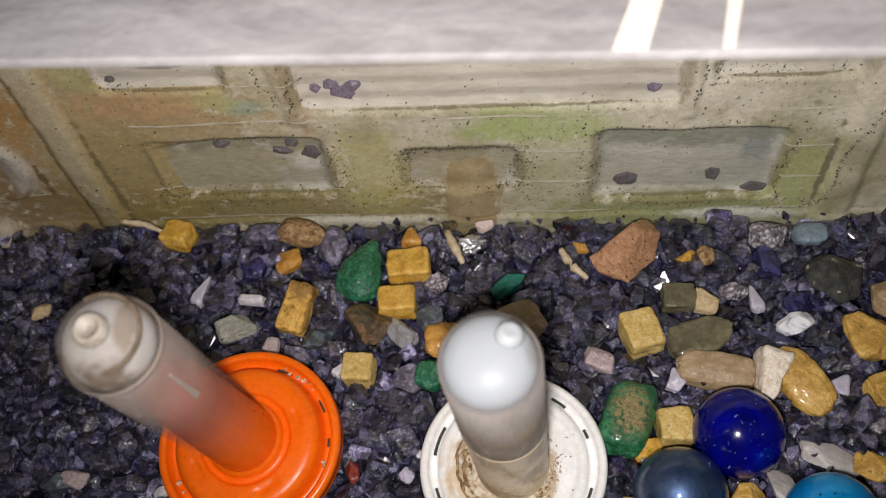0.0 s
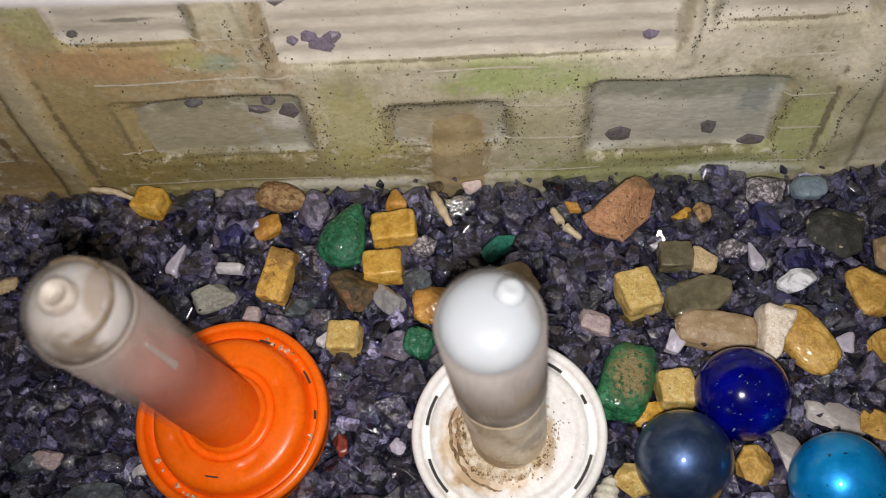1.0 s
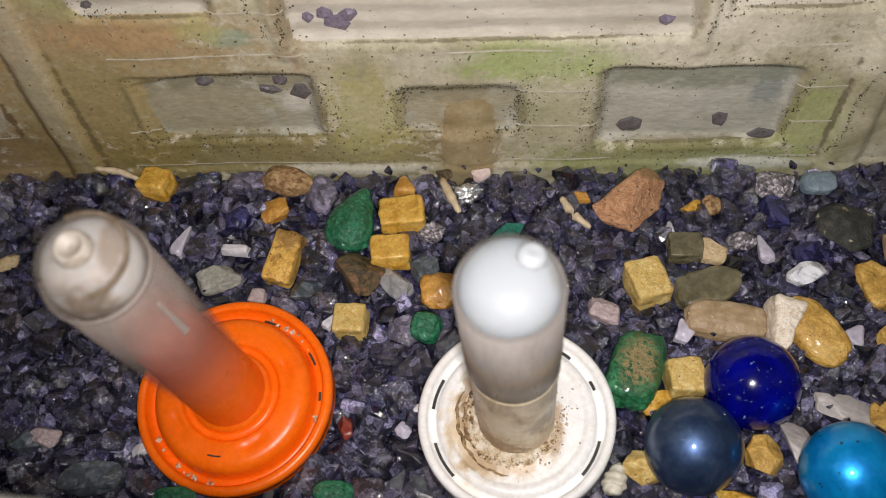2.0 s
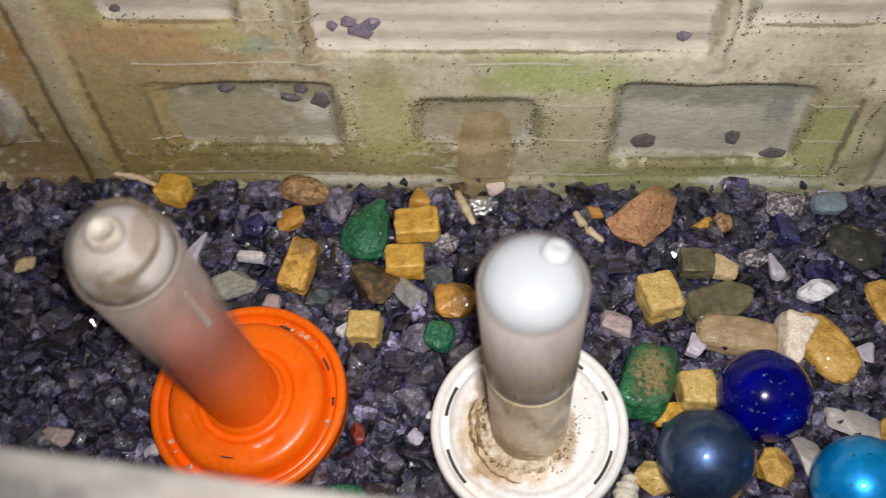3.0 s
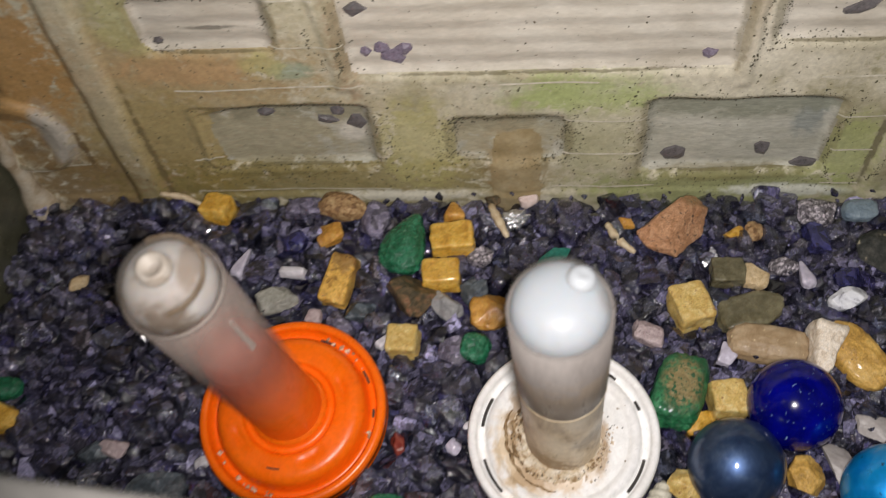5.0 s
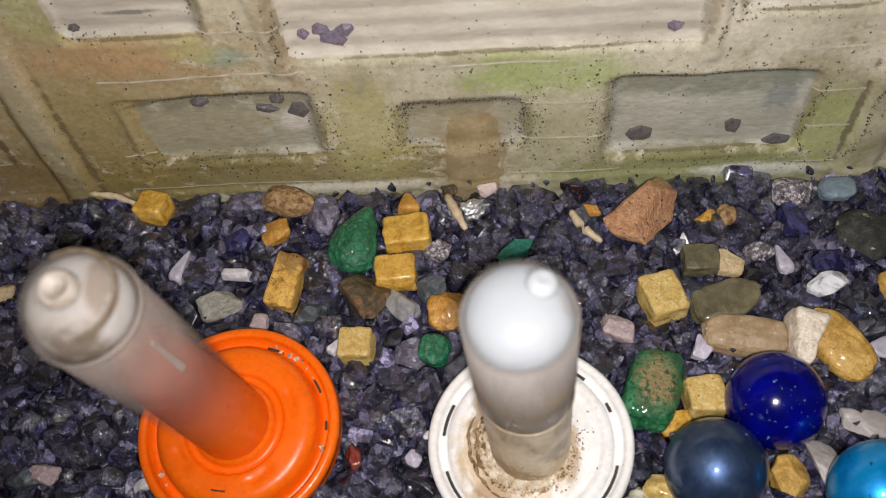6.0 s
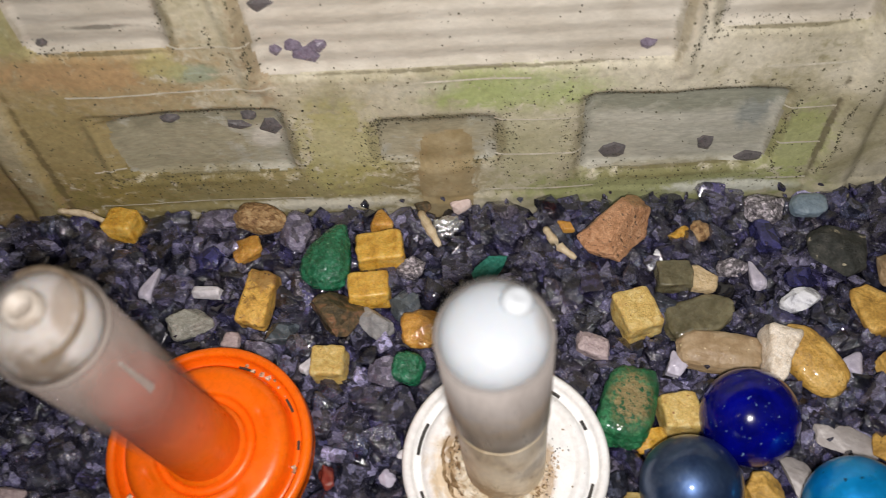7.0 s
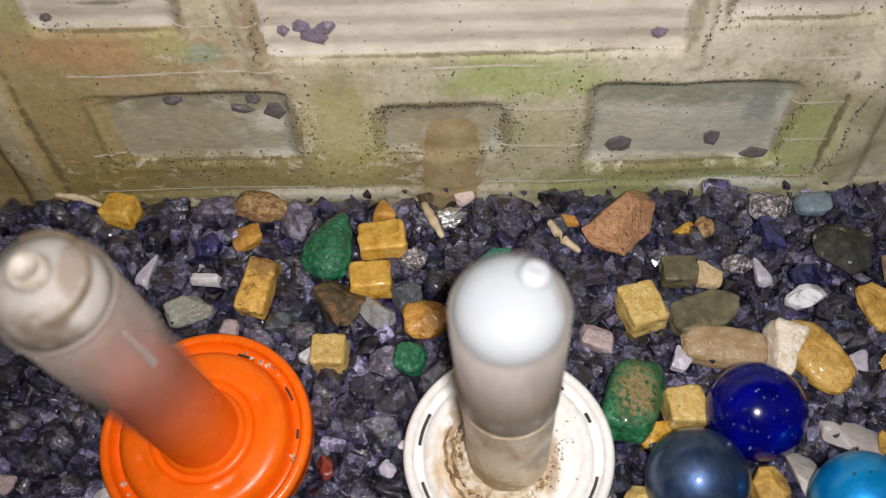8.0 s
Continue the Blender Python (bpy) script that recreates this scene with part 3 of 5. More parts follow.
def wall_depth(x, z):
    """How far the cast wall stands back (+) or proud (-) of its face."""
    xw = x + 0.0006 * wobble(x, z, 160, 3) + 0.0003 * wobble(x, z, 420, 8)
    zw = z + 0.0003 * wobble(x, z, 150, 4) + 0.0003 * wobble(x, z, 400, 9)
    d = 0.0005 * wobble(x, z, 120, 1) + 0.00010 * wobble(x, z, 500, 2)
    for i, (x0, x1, z0, z1) in enumerate(NICHES):
        d = d + (0.0030, 0.0017, 0.0032)[i] * soft_box(xw, zw, x0, x1, z0, z1, 0.0056)
    # the slanted reveal of the first niche
    d = d - 0.0024 * np.clip(1 - (x + 0.0885) / 0.014, 0, 1) * soft_box(xw, zw, *NICHES[0], 0.003)
    for i, (x0, x1, z0, z1) in enumerate(SHUTTERS):
        f = soft_box(xw, zw, x0, x1, z0, z1, 0.0052)
        rib = np.abs(((z - z0) / 0.0062 + 0.02 * wobble(x, z, 60, 5)) % 1 - 0.5) * 2
        d = d + f * (0.0026 - 0.00042 * rib)
    # jambs beside the middle shutter
    for jx, w in ((-0.0405, 0.0028), (0.0715, 0.0024)):
        d = d - 0.0009 * np.exp(-(((xw - jx + 0.06 * (zw - 0.07)) / w) ** 4)) * soft_box(xw, zw, jx - 0.01, jx + 0.01, 0.050, 0.105, 0.004)
    # upright buttress ribs
    for mid, half in ((-0.1118 + 0.0012 * wobble(z, z * 0, 45, 14), 0.0049), (0.1225 + 0.0012 * wobble(z, z * 0, 50, 15), 0.0056)):
        d = d - 0.0022 * np.exp(-(((xw - mid) / half) ** 6))
    # thin broken course lines
    live = np.clip(1.4 * wobble(x, z * 0.3, 90, 11) + 0.75, 0, 1) * (x < 0.114)
    for zc in COURSES:
        d = d - 0.00010 * live * np.exp(-(((z - zc - 0.00015 * wobble(x, z, 30, 12)) / 0.00035) ** 2)) * (d < 0.0014)
    # the brown lump below the middle niche
    d = d - 0.0016 * np.exp(-(((xw - 0.009) / 0.0080) ** 4 + ((zw - 0.010) / 0.0190) ** 4))
    # a thin curled lip by the left corner
    e = np.hypot((xw + 0.1440) / 0.0165, (zw - 0.033) / 0.0180)
    d = d - 0.0020 * np.clip((1 - e) / 0.12, 0, 1) * np.clip((e - 0.45) / 0.3, 0, 1)
    # the wall falls back towards the upper left corner
    d = d + 0.010 * np.clip((-0.1395 - 0.06 * (z - 0.05) - x) / 0.010, 0, 1) * np.clip((z - 0.050) / 0.02, 0, 1)
    # a low ledge at its foot
    d = d - 0.0006 * np.clip((0.0020 - z) / 0.0020, 0, 1)
    return d


def build_wall():
    nx, nz = 560, 262
    xs, zs = np.linspace(-0.155, 0.171, nx), np.linspace(-0.0125, RIM - 0.0012, nz)
    X, Z = np.meshgrid(xs, zs)
    Y = WALL_Y + wall_depth(X, Z)
    verts = np.stack([X, Y, Z], -1).reshape(-1, 3)
    i = (np.arange(nz - 1)[:, None] * nx + np.arange(nx - 1)[None, :]).reshape(-1)
    faces = np.stack([i, i + 1, i + nx + 1, i + nx], 1)
    cx, cz = X.reshape(-1)[i], Z.reshape(-1)[i]
    slot = np.zeros(len(i), int)
    dd = wall_depth(cx, cz)
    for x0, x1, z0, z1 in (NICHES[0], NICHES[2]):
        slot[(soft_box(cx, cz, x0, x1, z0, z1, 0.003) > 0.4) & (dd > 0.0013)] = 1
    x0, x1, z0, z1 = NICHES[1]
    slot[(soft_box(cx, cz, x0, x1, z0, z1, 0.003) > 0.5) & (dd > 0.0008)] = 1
    for x0, x1, z0, z1 in SHUTTERS:
        slot[(soft_box(cx, cz, x0, x1, z0, z1, 0.003) > 0.4) & (dd > 0.0010)] = 2
    live = np.clip(1.4 * wobble(cx, cz * 0.3, 90, 11) + 0.75, 0, 1)
    for zc in COURSES:
        slot[(np.abs(cz - zc - 0.00015 * wobble(cx, cz, 30, 12) + 0.00026) < 0.00026) & (live > 0.6) & (dd < 0.0012) & (cx > -0.105) & (cx < 0.116) & ~((np.abs(cx - 0.009) < 0.011) & (cz < 0.034))] = 3
    slot[(np.abs(cz - 0.0178 - 0.0004 * wobble(cx, cz, 60, 13)) < 0.0003) & (cx < -0.128)] = 3
    bend = 0.0008 * wobble(cx, cz, 260, 17) + 0.0006 * wobble(cx, cz, 900, 18)
    slot[((cx - 0.009 + bend) / 0.0078) ** 4 + ((cz - 0.010 + bend) / 0.0195) ** 4 < 1] = 4
    # the back and the sides of the panel close it
    n0 = len(verts)
    extra = [(-0.155, 0.188, -0.0125), (0.171, 0.188, -0.0125), (0.171, 0.188, RIM - 0.0012), (-0.155, 0.188, RIM - 0.0012)]
    me = bpy.data.meshes.new("wall_back")
    fl = faces.tolist()
    bottom, top = list(range(nx)), list(range((nz - 1) * nx, nz * nx))
    left, right = list(range(0, nz * nx, nx)), list(range(nx - 1, nz * nx, nx))
    fl += [[n0 + 1, n0, n0 + 3, n0 + 2], bottom[::-1] + [n0, n0 + 1], top + [n0 + 2, n0 + 3], left + [n0 + 3, n0], right[::-1] + [n0 + 1, n0 + 2]]
    me.from_pydata(verts.tolist() + extra, [], fl)
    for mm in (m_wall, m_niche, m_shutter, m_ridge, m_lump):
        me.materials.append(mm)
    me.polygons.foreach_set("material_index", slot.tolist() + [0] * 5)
    me.polygons.foreach_set("use_smooth", [True] * len(faces) + [False] * 5)
    me.update()
    return tagged(new("wall_back", me), "olive-stained cast wall with niches and shutters", "wall", kind="structure")


build_wall()
obj("floor", box(-0.158, 0.174, -0.03, 0.190, -0.0160, -0.0125), m_floor, label="grimy plastic tank bottom under the gravel", kind="structure")
obj("ground", box(-0.9, 0.9, -0.9, 0.9, -0.0480, -0.0162, 0.002), m_table, label="brown table top under the tank", kind="structure")
obj("wall_left", box(-0.1580, -0.1552, -0.028, 0.188, -0.0124, RIM - 0.001, 0.0008), m_glassside, label="grimy dark plastic side wall of the tank", kind="structure")
obj("wall_right", box(0.1712, 0.1740, -0.028, 0.188, -0.0124, RIM - 0.001, 0.0008), m_glassside, label="grimy dark plastic side wall of the tank", kind="structure")
front = obj("wall_front", box(-0.172, 0.172, -0.0032, 0.0, -0.0118, RIM, 0.0006, 3), m_clearwall, label="scuffed cloudy plastic front wall of the tank", kind="structure")
front.matrix_world = pose(0.0, 0.0195, 0.0, 0, 0, -6.8)
rim = obj("trim", box(-0.1719, 0.1719, -0.0300, -0.0026, RIM - 0.0030, RIM - 0.0002, 0.0003, 2), m_clearwall, label="wide cloudy scuffed plastic rim of the tank", kind="structure")
rim.matrix_world = front.matrix_world

# corner beads with a sandy crust
for sx, nm in ((-1, "left"), (1, "right")):
    x0 = -0.1520 if sx < 0 else 0.1680
    pts = [(x0 + 0.0006 * math.sin(k * 1.7), 0.1706 + 0.0004 * math.cos(k * 2.3), -0.010 + 0.146 * k / 30) for k in range(31)]
    rad = [0.0022 + 0.0036 * math.exp(-max(p[2], 0) / 0.008) + 0.0003 * math.sin(k * 2.9) for k, p in enumerate(pts)]
    obj("trim", tube_along(pts, rad, 14), m_silicone, smooth=True, label="pale sealant bead with sandy crust in the corner", kind="structure")

# the lid behind the opening
lid = tagged(new("lid"), "milky white plastic lid lying over the tank", "lid")
lid.matrix_world = pose(0.0, 0.1132, RIM, 0, 0, -1.4)
bm = box(-0.168, 0.178, 0.0, 0.078, 0.0, 0.0022, 0.0005, 2)
part("lid_sheet", bm, m_lid, lid, smooth=False)
# Thin peach wedges laid on the lid imitate light streaks reflected in it.
for pts in (((0.041, 0.0005), (0.047, 0.0005), (0.054, 0.026), (0.049, 0.026)), ((0.0595, 0.0008), (0.0615, 0.0008), (0.067, 0.026), (0.0638, 0.026))):
    bm = bmesh.new()
    vs = [bm.verts.new((x, y, 0.00225)) for x, y in pts]
    f = bm.faces.new(vs)
    r = bmesh.ops.extrude_face_region(bm, geom=[f])
    bmesh.ops.translate(bm, verts=[e for e in r["geom"] if isinstance(e, bmesh.types.BMVert)], vec=(0, 0, 0.0003))
    bmesh.ops.recalc_face_normals(bm, faces=bm.faces[:])
    part("reflection_strip", bm, m_peach, lid, "peach wedge-shaped strip imitating a reflection on the lid")


# ---- the two tube stands ----
def ring_slot(r0, r1, a0, a1, z, h=0.0004, n=14):
    bm = bmesh.new()
    rows = []
    for k in range(n + 1):
        a = radians(a0 + (a1 - a0) * k / n)
        c, s = math.cos(a), math.sin(a)
        rows.append([bm.verts.new((r * c, r * s, zz)) for r, zz in ((r0, z), (r1, z), (r1, z + h), (r0, z + h))])
    for a, b in zip(rows, rows[1:]):
        for k in range(4):
            bm.faces.new((a[k], a[(k + 1) % 4], b[(k + 1) % 4], b[k]))
    bm.faces.new(rows[0][::-1])
    bm.faces.new(rows[-1])
    bmesh.ops.recalc_face_normals(bm, faces=bm.faces[:])
    return bm


def axis_pose(base, tip, spin=0.0):
    d = Vector(tip) - Vector(base)
    return Matrix.Translation(base) @ d.to_track_quat("Z", "Y").to_matrix().to_4x4() @ pose(0, 0, 0, 0, 0, spin)


def dome(r, z0, h, n=14):
    """Profile of a rounded end from radius r at z0 up to the axis at z0 + h."""
    return [(r * math.cos(t) ** 0.75 if t < 1.57 else 0.0, z0 + h * math.sin(t)) for t in (k / n * math.pi / 2 for k in range(n + 1))]


orange = tagged(new("tube_stand"), "bright orange plastic disc carrying a leaning frosted tube", "tube stand", group="tube stands")
orange.matrix_world = axis_pose((-0.0540, 0.0935, -0.0015), (-0.0592, 0.0806, 0.0985), 21)
R = 0.0270
bm = lathe([(0, 0.0005), (R - 0.0012, 0.0005), (R - 0.0004, 0.0012), (R - 0.0009, 0.0021), (R, 0.0028), (R - 0.0009, 0.0037), (R, 0.0044), (R, 0.0072), (R - 0.0004, 0.0079), (R - 0.0013, 0.0083),
            (R - 0.0022, 0.0081), (R - 0.0026, 0.0074), (R - 0.0028, 0.0038), (R - 0.0046, 0.0034), (R - 0.0050, 0.0046), (R - 0.0056, 0.0082), (R - 0.0060, 0.0092), (R - 0.0066, 0.0100), (R - 0.0076, 0.0106),
            (R - 0.0088, 0.0108), (0.0169, 0.0109), (0.0163, 0.0109), (0.0157, 0.0109), (0.0151, 0.0109), (0.0145, 0.0109), (0.0137, 0.0108), (0.0133, 0.0105), (0.0130, 0.0097), (0.0127, 0.0093), (0.0121, 0.0092), (0.0113, 0.0093),
            (0.0109, 0.0102), (0.0106, 0.0120), (0, 0.0115)], 192)
for v in bm.verts:
    r, a = math.hypot(v.co.x, v.co.y), math.degrees(math.atan2(v.co.y, v.co.x)) % 360
    for mid in (215, 300, 20):
        v.co.z -= 0.0007 * math.exp(-((r - 0.0157) / 0.0011) ** 4 - (((a - mid + 180) % 360 - 180) / 13) ** 4) * (v.co.z > 0.010)
part("base_disc", bm, m_orange, orange, smooth=True)
part("glow_liner", lathe([(0.0098, 0.0112), (0.0094, 0.028), (0.0088, 0.048), (0.0082, 0.070)], 64), m_glowliner, orange, "added orange liner imitating the disc's glow inside the tube", smooth=True)
for a0, a1 in ((24, 34), (-2, 4), (173, 179), (64, 76)):
    part("slot", ring_slot(R - 0.0044, R - 0.0038, a0, a1, 0.0036), m_slot, orange, "dark slot with grit")
# Pale tapered strip: the highlight along the tube's seam, put in as a shape.
bm = box(-0.0009, 0.0009, -0.0002, 0.0004, 0.0715, 0.0880, 0.0003, 2)
for v in bm.verts:
    v.co.x *= 0.3 + 0.7 * (0.0880 - v.co.z) / 0.0165
bm.transform(pose(0, 0, 0, 0, 0, 68) @ pose(0, -0.0106, 0))
part("seam", bm, m_seam, orange, "moulding seam with its highlight put into the colour")
part("mark", ring_slot(0.0172, 0.0176, 256, 268, 0.0107, 0.0003), m_slot, orange, "small black mark")
part("tube", lathe([(0.0103, 0.0112), (0.0106, 0.020), (0.0106, 0.060), (0.0105, 0.0955), (0.0101, 0.0955), (0.0098, 0.020), (0.0095, 0.0112), (0.0103, 0.0112)], 72), m_frost, orange, "frosted clear tube", smooth=True)
cap = part("tube_cap", lathe([(0.0100, 0.0946), (0.0106, 0.0948), (0.0107, 0.0962), (0.0105, 0.0982), (0.0100, 0.1002), (0.0092, 0.1020), (0.0082, 0.1036), (0.0064, 0.1048), (0.0042, 0.1057), (0, 0.1060)], 72), m_shelldirty, orange, "frosted rounded cap with brown stain", smooth=True)
part("cap_core", lathe([(0.0, 0.0950), (0.0092, 0.0952), (0.0096, 0.0958), (0.0095, 0.0980), (0.0090, 0.0998), (0.0082, 0.1014), (0.0072, 0.1028), (0.0056, 0.1039), (0.0036, 0.1047), (0, 0.1050)], 72), m_capdirty, cap, "white core blotched with brown", smooth=True)
nub = part("nub", lathe([(0.0037, 0.1050), (0.0035, 0.1062), (0.0032, 0.1071), (0.0027, 0.1075), (0.0021, 0.1072), (0.0015, 0.1063), (0.0008, 0.1058), (0, 0.1057)], 32), m_nub, cap, smooth=True)
part("stain_ring", ring_slot(0.0082, 0.0090, -70, 120, 0.1018, 0.0010, 40), m_stain, cap, "brown waterline stain")
part("cap_ring", lathe([(0.0105, 0.0950), (0.01083, 0.0955), (0.01083, 0.0962), (0.0105, 0.0967)], 72), m_seam, cap, smooth=True)

white = tagged(new("tube_stand"), "white plastic disc with silt carrying a smoky tube", "tube stand", group="tube stands")
white.matrix_world = axis_pose((0.0220, 0.0865, -0.0015), (0.0183, 0.0790, 0.0900), 26)
R = 0.0261
part("base_disc", lathe([(0, 0.0005), (R - 0.001, 0.0005), (R, 0.0015), (R, 0.0076), (R - 0.0006, 0.0084), (R - 0.0018, 0.0085), (R - 0.0025, 0.0077), (R - 0.0027, 0.0052),
                         (R - 0.0046, 0.0050), (R - 0.0050, 0.0070), (R - 0.0058, 0.0080), (0.0185, 0.0081), (0.0180, 0.0072), (0.0172, 0.0071), (0.0125, 0.0074), (0.0110, 0.0080), (0, 0.0080)], 96),
     m_whitestained, white, smooth=True)
for a0, a1 in ((196, 222), (318, 344), (20, 27), (48, 60), (150, 172), (262, 276)):
    part("slot", ring_slot(R - 0.0041, R - 0.0033, a0, a1, 0.0051), m_slot, white, "dark slot")
part("tube_foot", lathe([(0.0102, 0.0070), (0.0101, 0.012), (0.0102, 0.040), (0.0104, 0.0500), (0.01058, 0.0508), (0.01058, 0.0514), (0.0104, 0.0518)], 72), m_foot, white, "cream tube foot stained with brown silt", smooth=True)
part("tube", lathe([(0.0103, 0.0518), (0.0105, 0.0522), (0.0107, 0.060), (0.0108, 0.0905), (0.0100, 0.0905), (0.0098, 0.053), (0.0, 0.053)], 72), m_frostgrey, white, "smoky grey tube browned at its foot", smooth=True)
cap = part("tube_cap", lathe([(0.0104, 0.0900), (0.01082, 0.0903)] + dome(0.0108, 0.0906, 0.0076), 72), m_capshell, white, "frosted rounded cap", smooth=True)
part("cap_core", lathe([(0.0, 0.0880), (0.0092, 0.0882), (0.0099, 0.0888), (0.0100, 0.0900)] + dome(0.0099, 0.0906, 0.0066), 72), m_capwhite, cap, "bluish white core", smooth=True)
bm = lathe([(0.0030, 0.0), (0.0028, 0.0012), (0.0020, 0.0020), (0.0010, 0.0020), (0, 0.0017)], 28)
bm.transform(pose(0.0042, 0.0032, 0.0968, -14, 14, 0))
part("nub", bm, m_nubwhite, cap, smooth=True)


def crumbs(name, spots, mat, parent=None, label="", kind="stuff", seed=5):
    """Many small angular grains as one mesh. spots: (centre, size)."""
    rng = np.random.default_rng(seed)
    base = np.array([(1, 0, 0), (-1, 0, 0), (0, 1, 0), (0, -1, 0), (0, 0, 1), (0, 0, -1)], float)
    tri = np.array([(0, 2, 4), (2, 1, 4), (1, 3, 4), (3, 0, 4), (2, 0, 5), (1, 2, 5), (3, 1, 5), (0, 3, 5)])
    vs, fs = [], []
    for i, (c, s) in enumerate(spots):
        q, _ = np.linalg.qr(rng.normal(size=(3, 3)))
        vs.append((base * rng.uniform(0.5, 1.3, (6, 1)) * s) @ q + np.array(c))
        fs.append(tri + 6 * i)
    me = bpy.data.meshes.new(name)
    me.from_pydata(np.concatenate(vs).tolist(), [], np.concatenate(fs).tolist())
    me.materials.append(mat)
    ob = new(name, me)
    ob.parent = parent
    return tagged(ob, label, kind=kind)


def silt_ring(seed):
    """A lumpy crust of silt heaped round the tube's foot, thick on one side."""
    rng = np.random.default_rng(seed)
    bm = bmesh.new()
    n, m = 120, 12
    grid = []
    for k in range(n):
        a = 2 * math.pi * k / n
        thick = 0.35 + 0.65 * (0.5 - 0.5 * math.cos(a - 0.6)) ** 0.8
        row = []
        for q in range(m):
            t = q / (m - 1)
            p = Vector((math.cos(a) * 3, math.sin(a) * 3, t * 2.5))
            w = (0.0012 + 0.0034 * thick) * (1 + 0.5 * noise.noise(p * 1.1))
            r = 0.0100 + w * t
            lump = 0.5 + 0.9 * noise.noise(p * 2.1) + 0.5 * noise.noise(p * 5.0)
            z = 0.0073 + max(0.0, (0.0022 * thick) * (1 - t) ** 0.8 * (0.55 + 0.6 * lump)) - 0.0006 * t
            row.append(bm.verts.new((r * math.cos(a), r * math.sin(a), z)))
        grid.append(row)
    for k in range(n):
        for q in range(m - 1):
            bm.faces.new((grid[k][q], grid[k][q + 1], grid[(k + 1) % n][q + 1], grid[(k + 1) % n][q]))
    bmesh.ops.recalc_face_normals(bm, faces=bm.faces[:])
    return bm


def silt_arc(r, a0, a1, w, seed):
    """A thin broken ridge of dried silt lying in an arc on the disc."""
    pts, rad = [], []
    n = 46
    for k in range(n + 1):
        a = radians(a0 + (a1 - a0) * k / n)
        p = Vector((math.cos(a) * 6, math.sin(a) * 6, seed))
        rr = r + 0.0007 * noise.noise(p * 0.8) + 0.0003 * noise.noise(p * 3)
        pts.append((rr * math.cos(a), rr * math.sin(a), 0.0071))
        rad.append(w * (0.6 + 0.8 * noise.noise(p * 1.7 + Vector((9, 0, 0)))) * min(1, 4 * k / n + 0.15, 4 * (n - k) / n + 0.15) + 0.00008)
    return tube_along(pts, rad, 8)


for r, a0, a1, w in ((0.0114, 105, 262, 0.0015), (0.0136, 130, 250, 0.0010), (0.0156, 150, 262, 0.0006), (0.0113, 285, 375, 0.0010)):
    part("silt_ridge", silt_arc(r, a0, a1, w, r * 900), m_siltdark, white, "dark brown line of dried silt", smooth=True)
part("silt_mound", silt_ring(3), m_siltring, white, "crumbly brown and cream silt heaped round the tube", smooth=True)
rng = np.random.default_rng(11)
spots = []
for k in range(260):
    a = rng.uniform(2.2, 6.6) if rng.random() < 0.8 else rng.uniform(0, 6.28)
    r = 0.0103 + abs(rng.normal()) * 0.0016
    spots.append(((r * math.cos(a), r * math.sin(a), 0.0074 + rng.uniform(0, 0.0006)), rng.uniform(0.0002, 0.0007)))
crumbs("silt_crust", spots, m_silt, white, "tan crumbly silt round the tube")
spots = []
for k in range(220):
    a, r = rng.uniform(1.8, 7.0), 0.0103 + abs(rng.normal()) * 0.0022
    spots.append(((r * math.cos(a), r * math.sin(a), 0.0080), rng.uniform(0.0001, 0.0003)))
crumbs("silt_specks", spots, m_slot, white, "dark specks in the silt", seed=6)
spots = []
for k in range(26):
    a, r = radians(rng.choice([70, 60, 50, 35, -12, -18, -25, 255, 245, 230, 215]) + rng.normal() * 4), rng.uniform(0.0228, 0.0241)
    spots.append(((r * math.cos(a), r * math.sin(a), 0.0044), rng.uniform(0.0003, 0.0011)))
crumbs("grit", spots, m_siltring, orange, "sandy grit caught in the groove", seed=7)

# ---- balls ----
FOOT = []


def ball(name, label, loc, r, mat):
    bm = bmesh.new()
    bmesh.ops.create_icosphere(bm, subdivisions=5, radius=r)
    ob = obj(name, bm, mat, smooth=True, label=label, category="ball")
    ob.location = loc
    FOOT.append((loc[0], loc[1], r * 0.8, r * 0.8, 0.0))


ball("blue_ball", "deep lapis blue glossy ball with pale flecks", (0.0838, 0.0940, 0.0086), 0.0124, m_lapis)
ball("blue_ball", "dark navy pearly ball resting on gravel", (0.0664, 0.0768, 0.0086), 0.0125, m_navy)
ball("blue_ball", "bright metallic cyan ball resting on gravel", (0.1046, 0.0698, 0.0086), 0.0126, m_cyan)


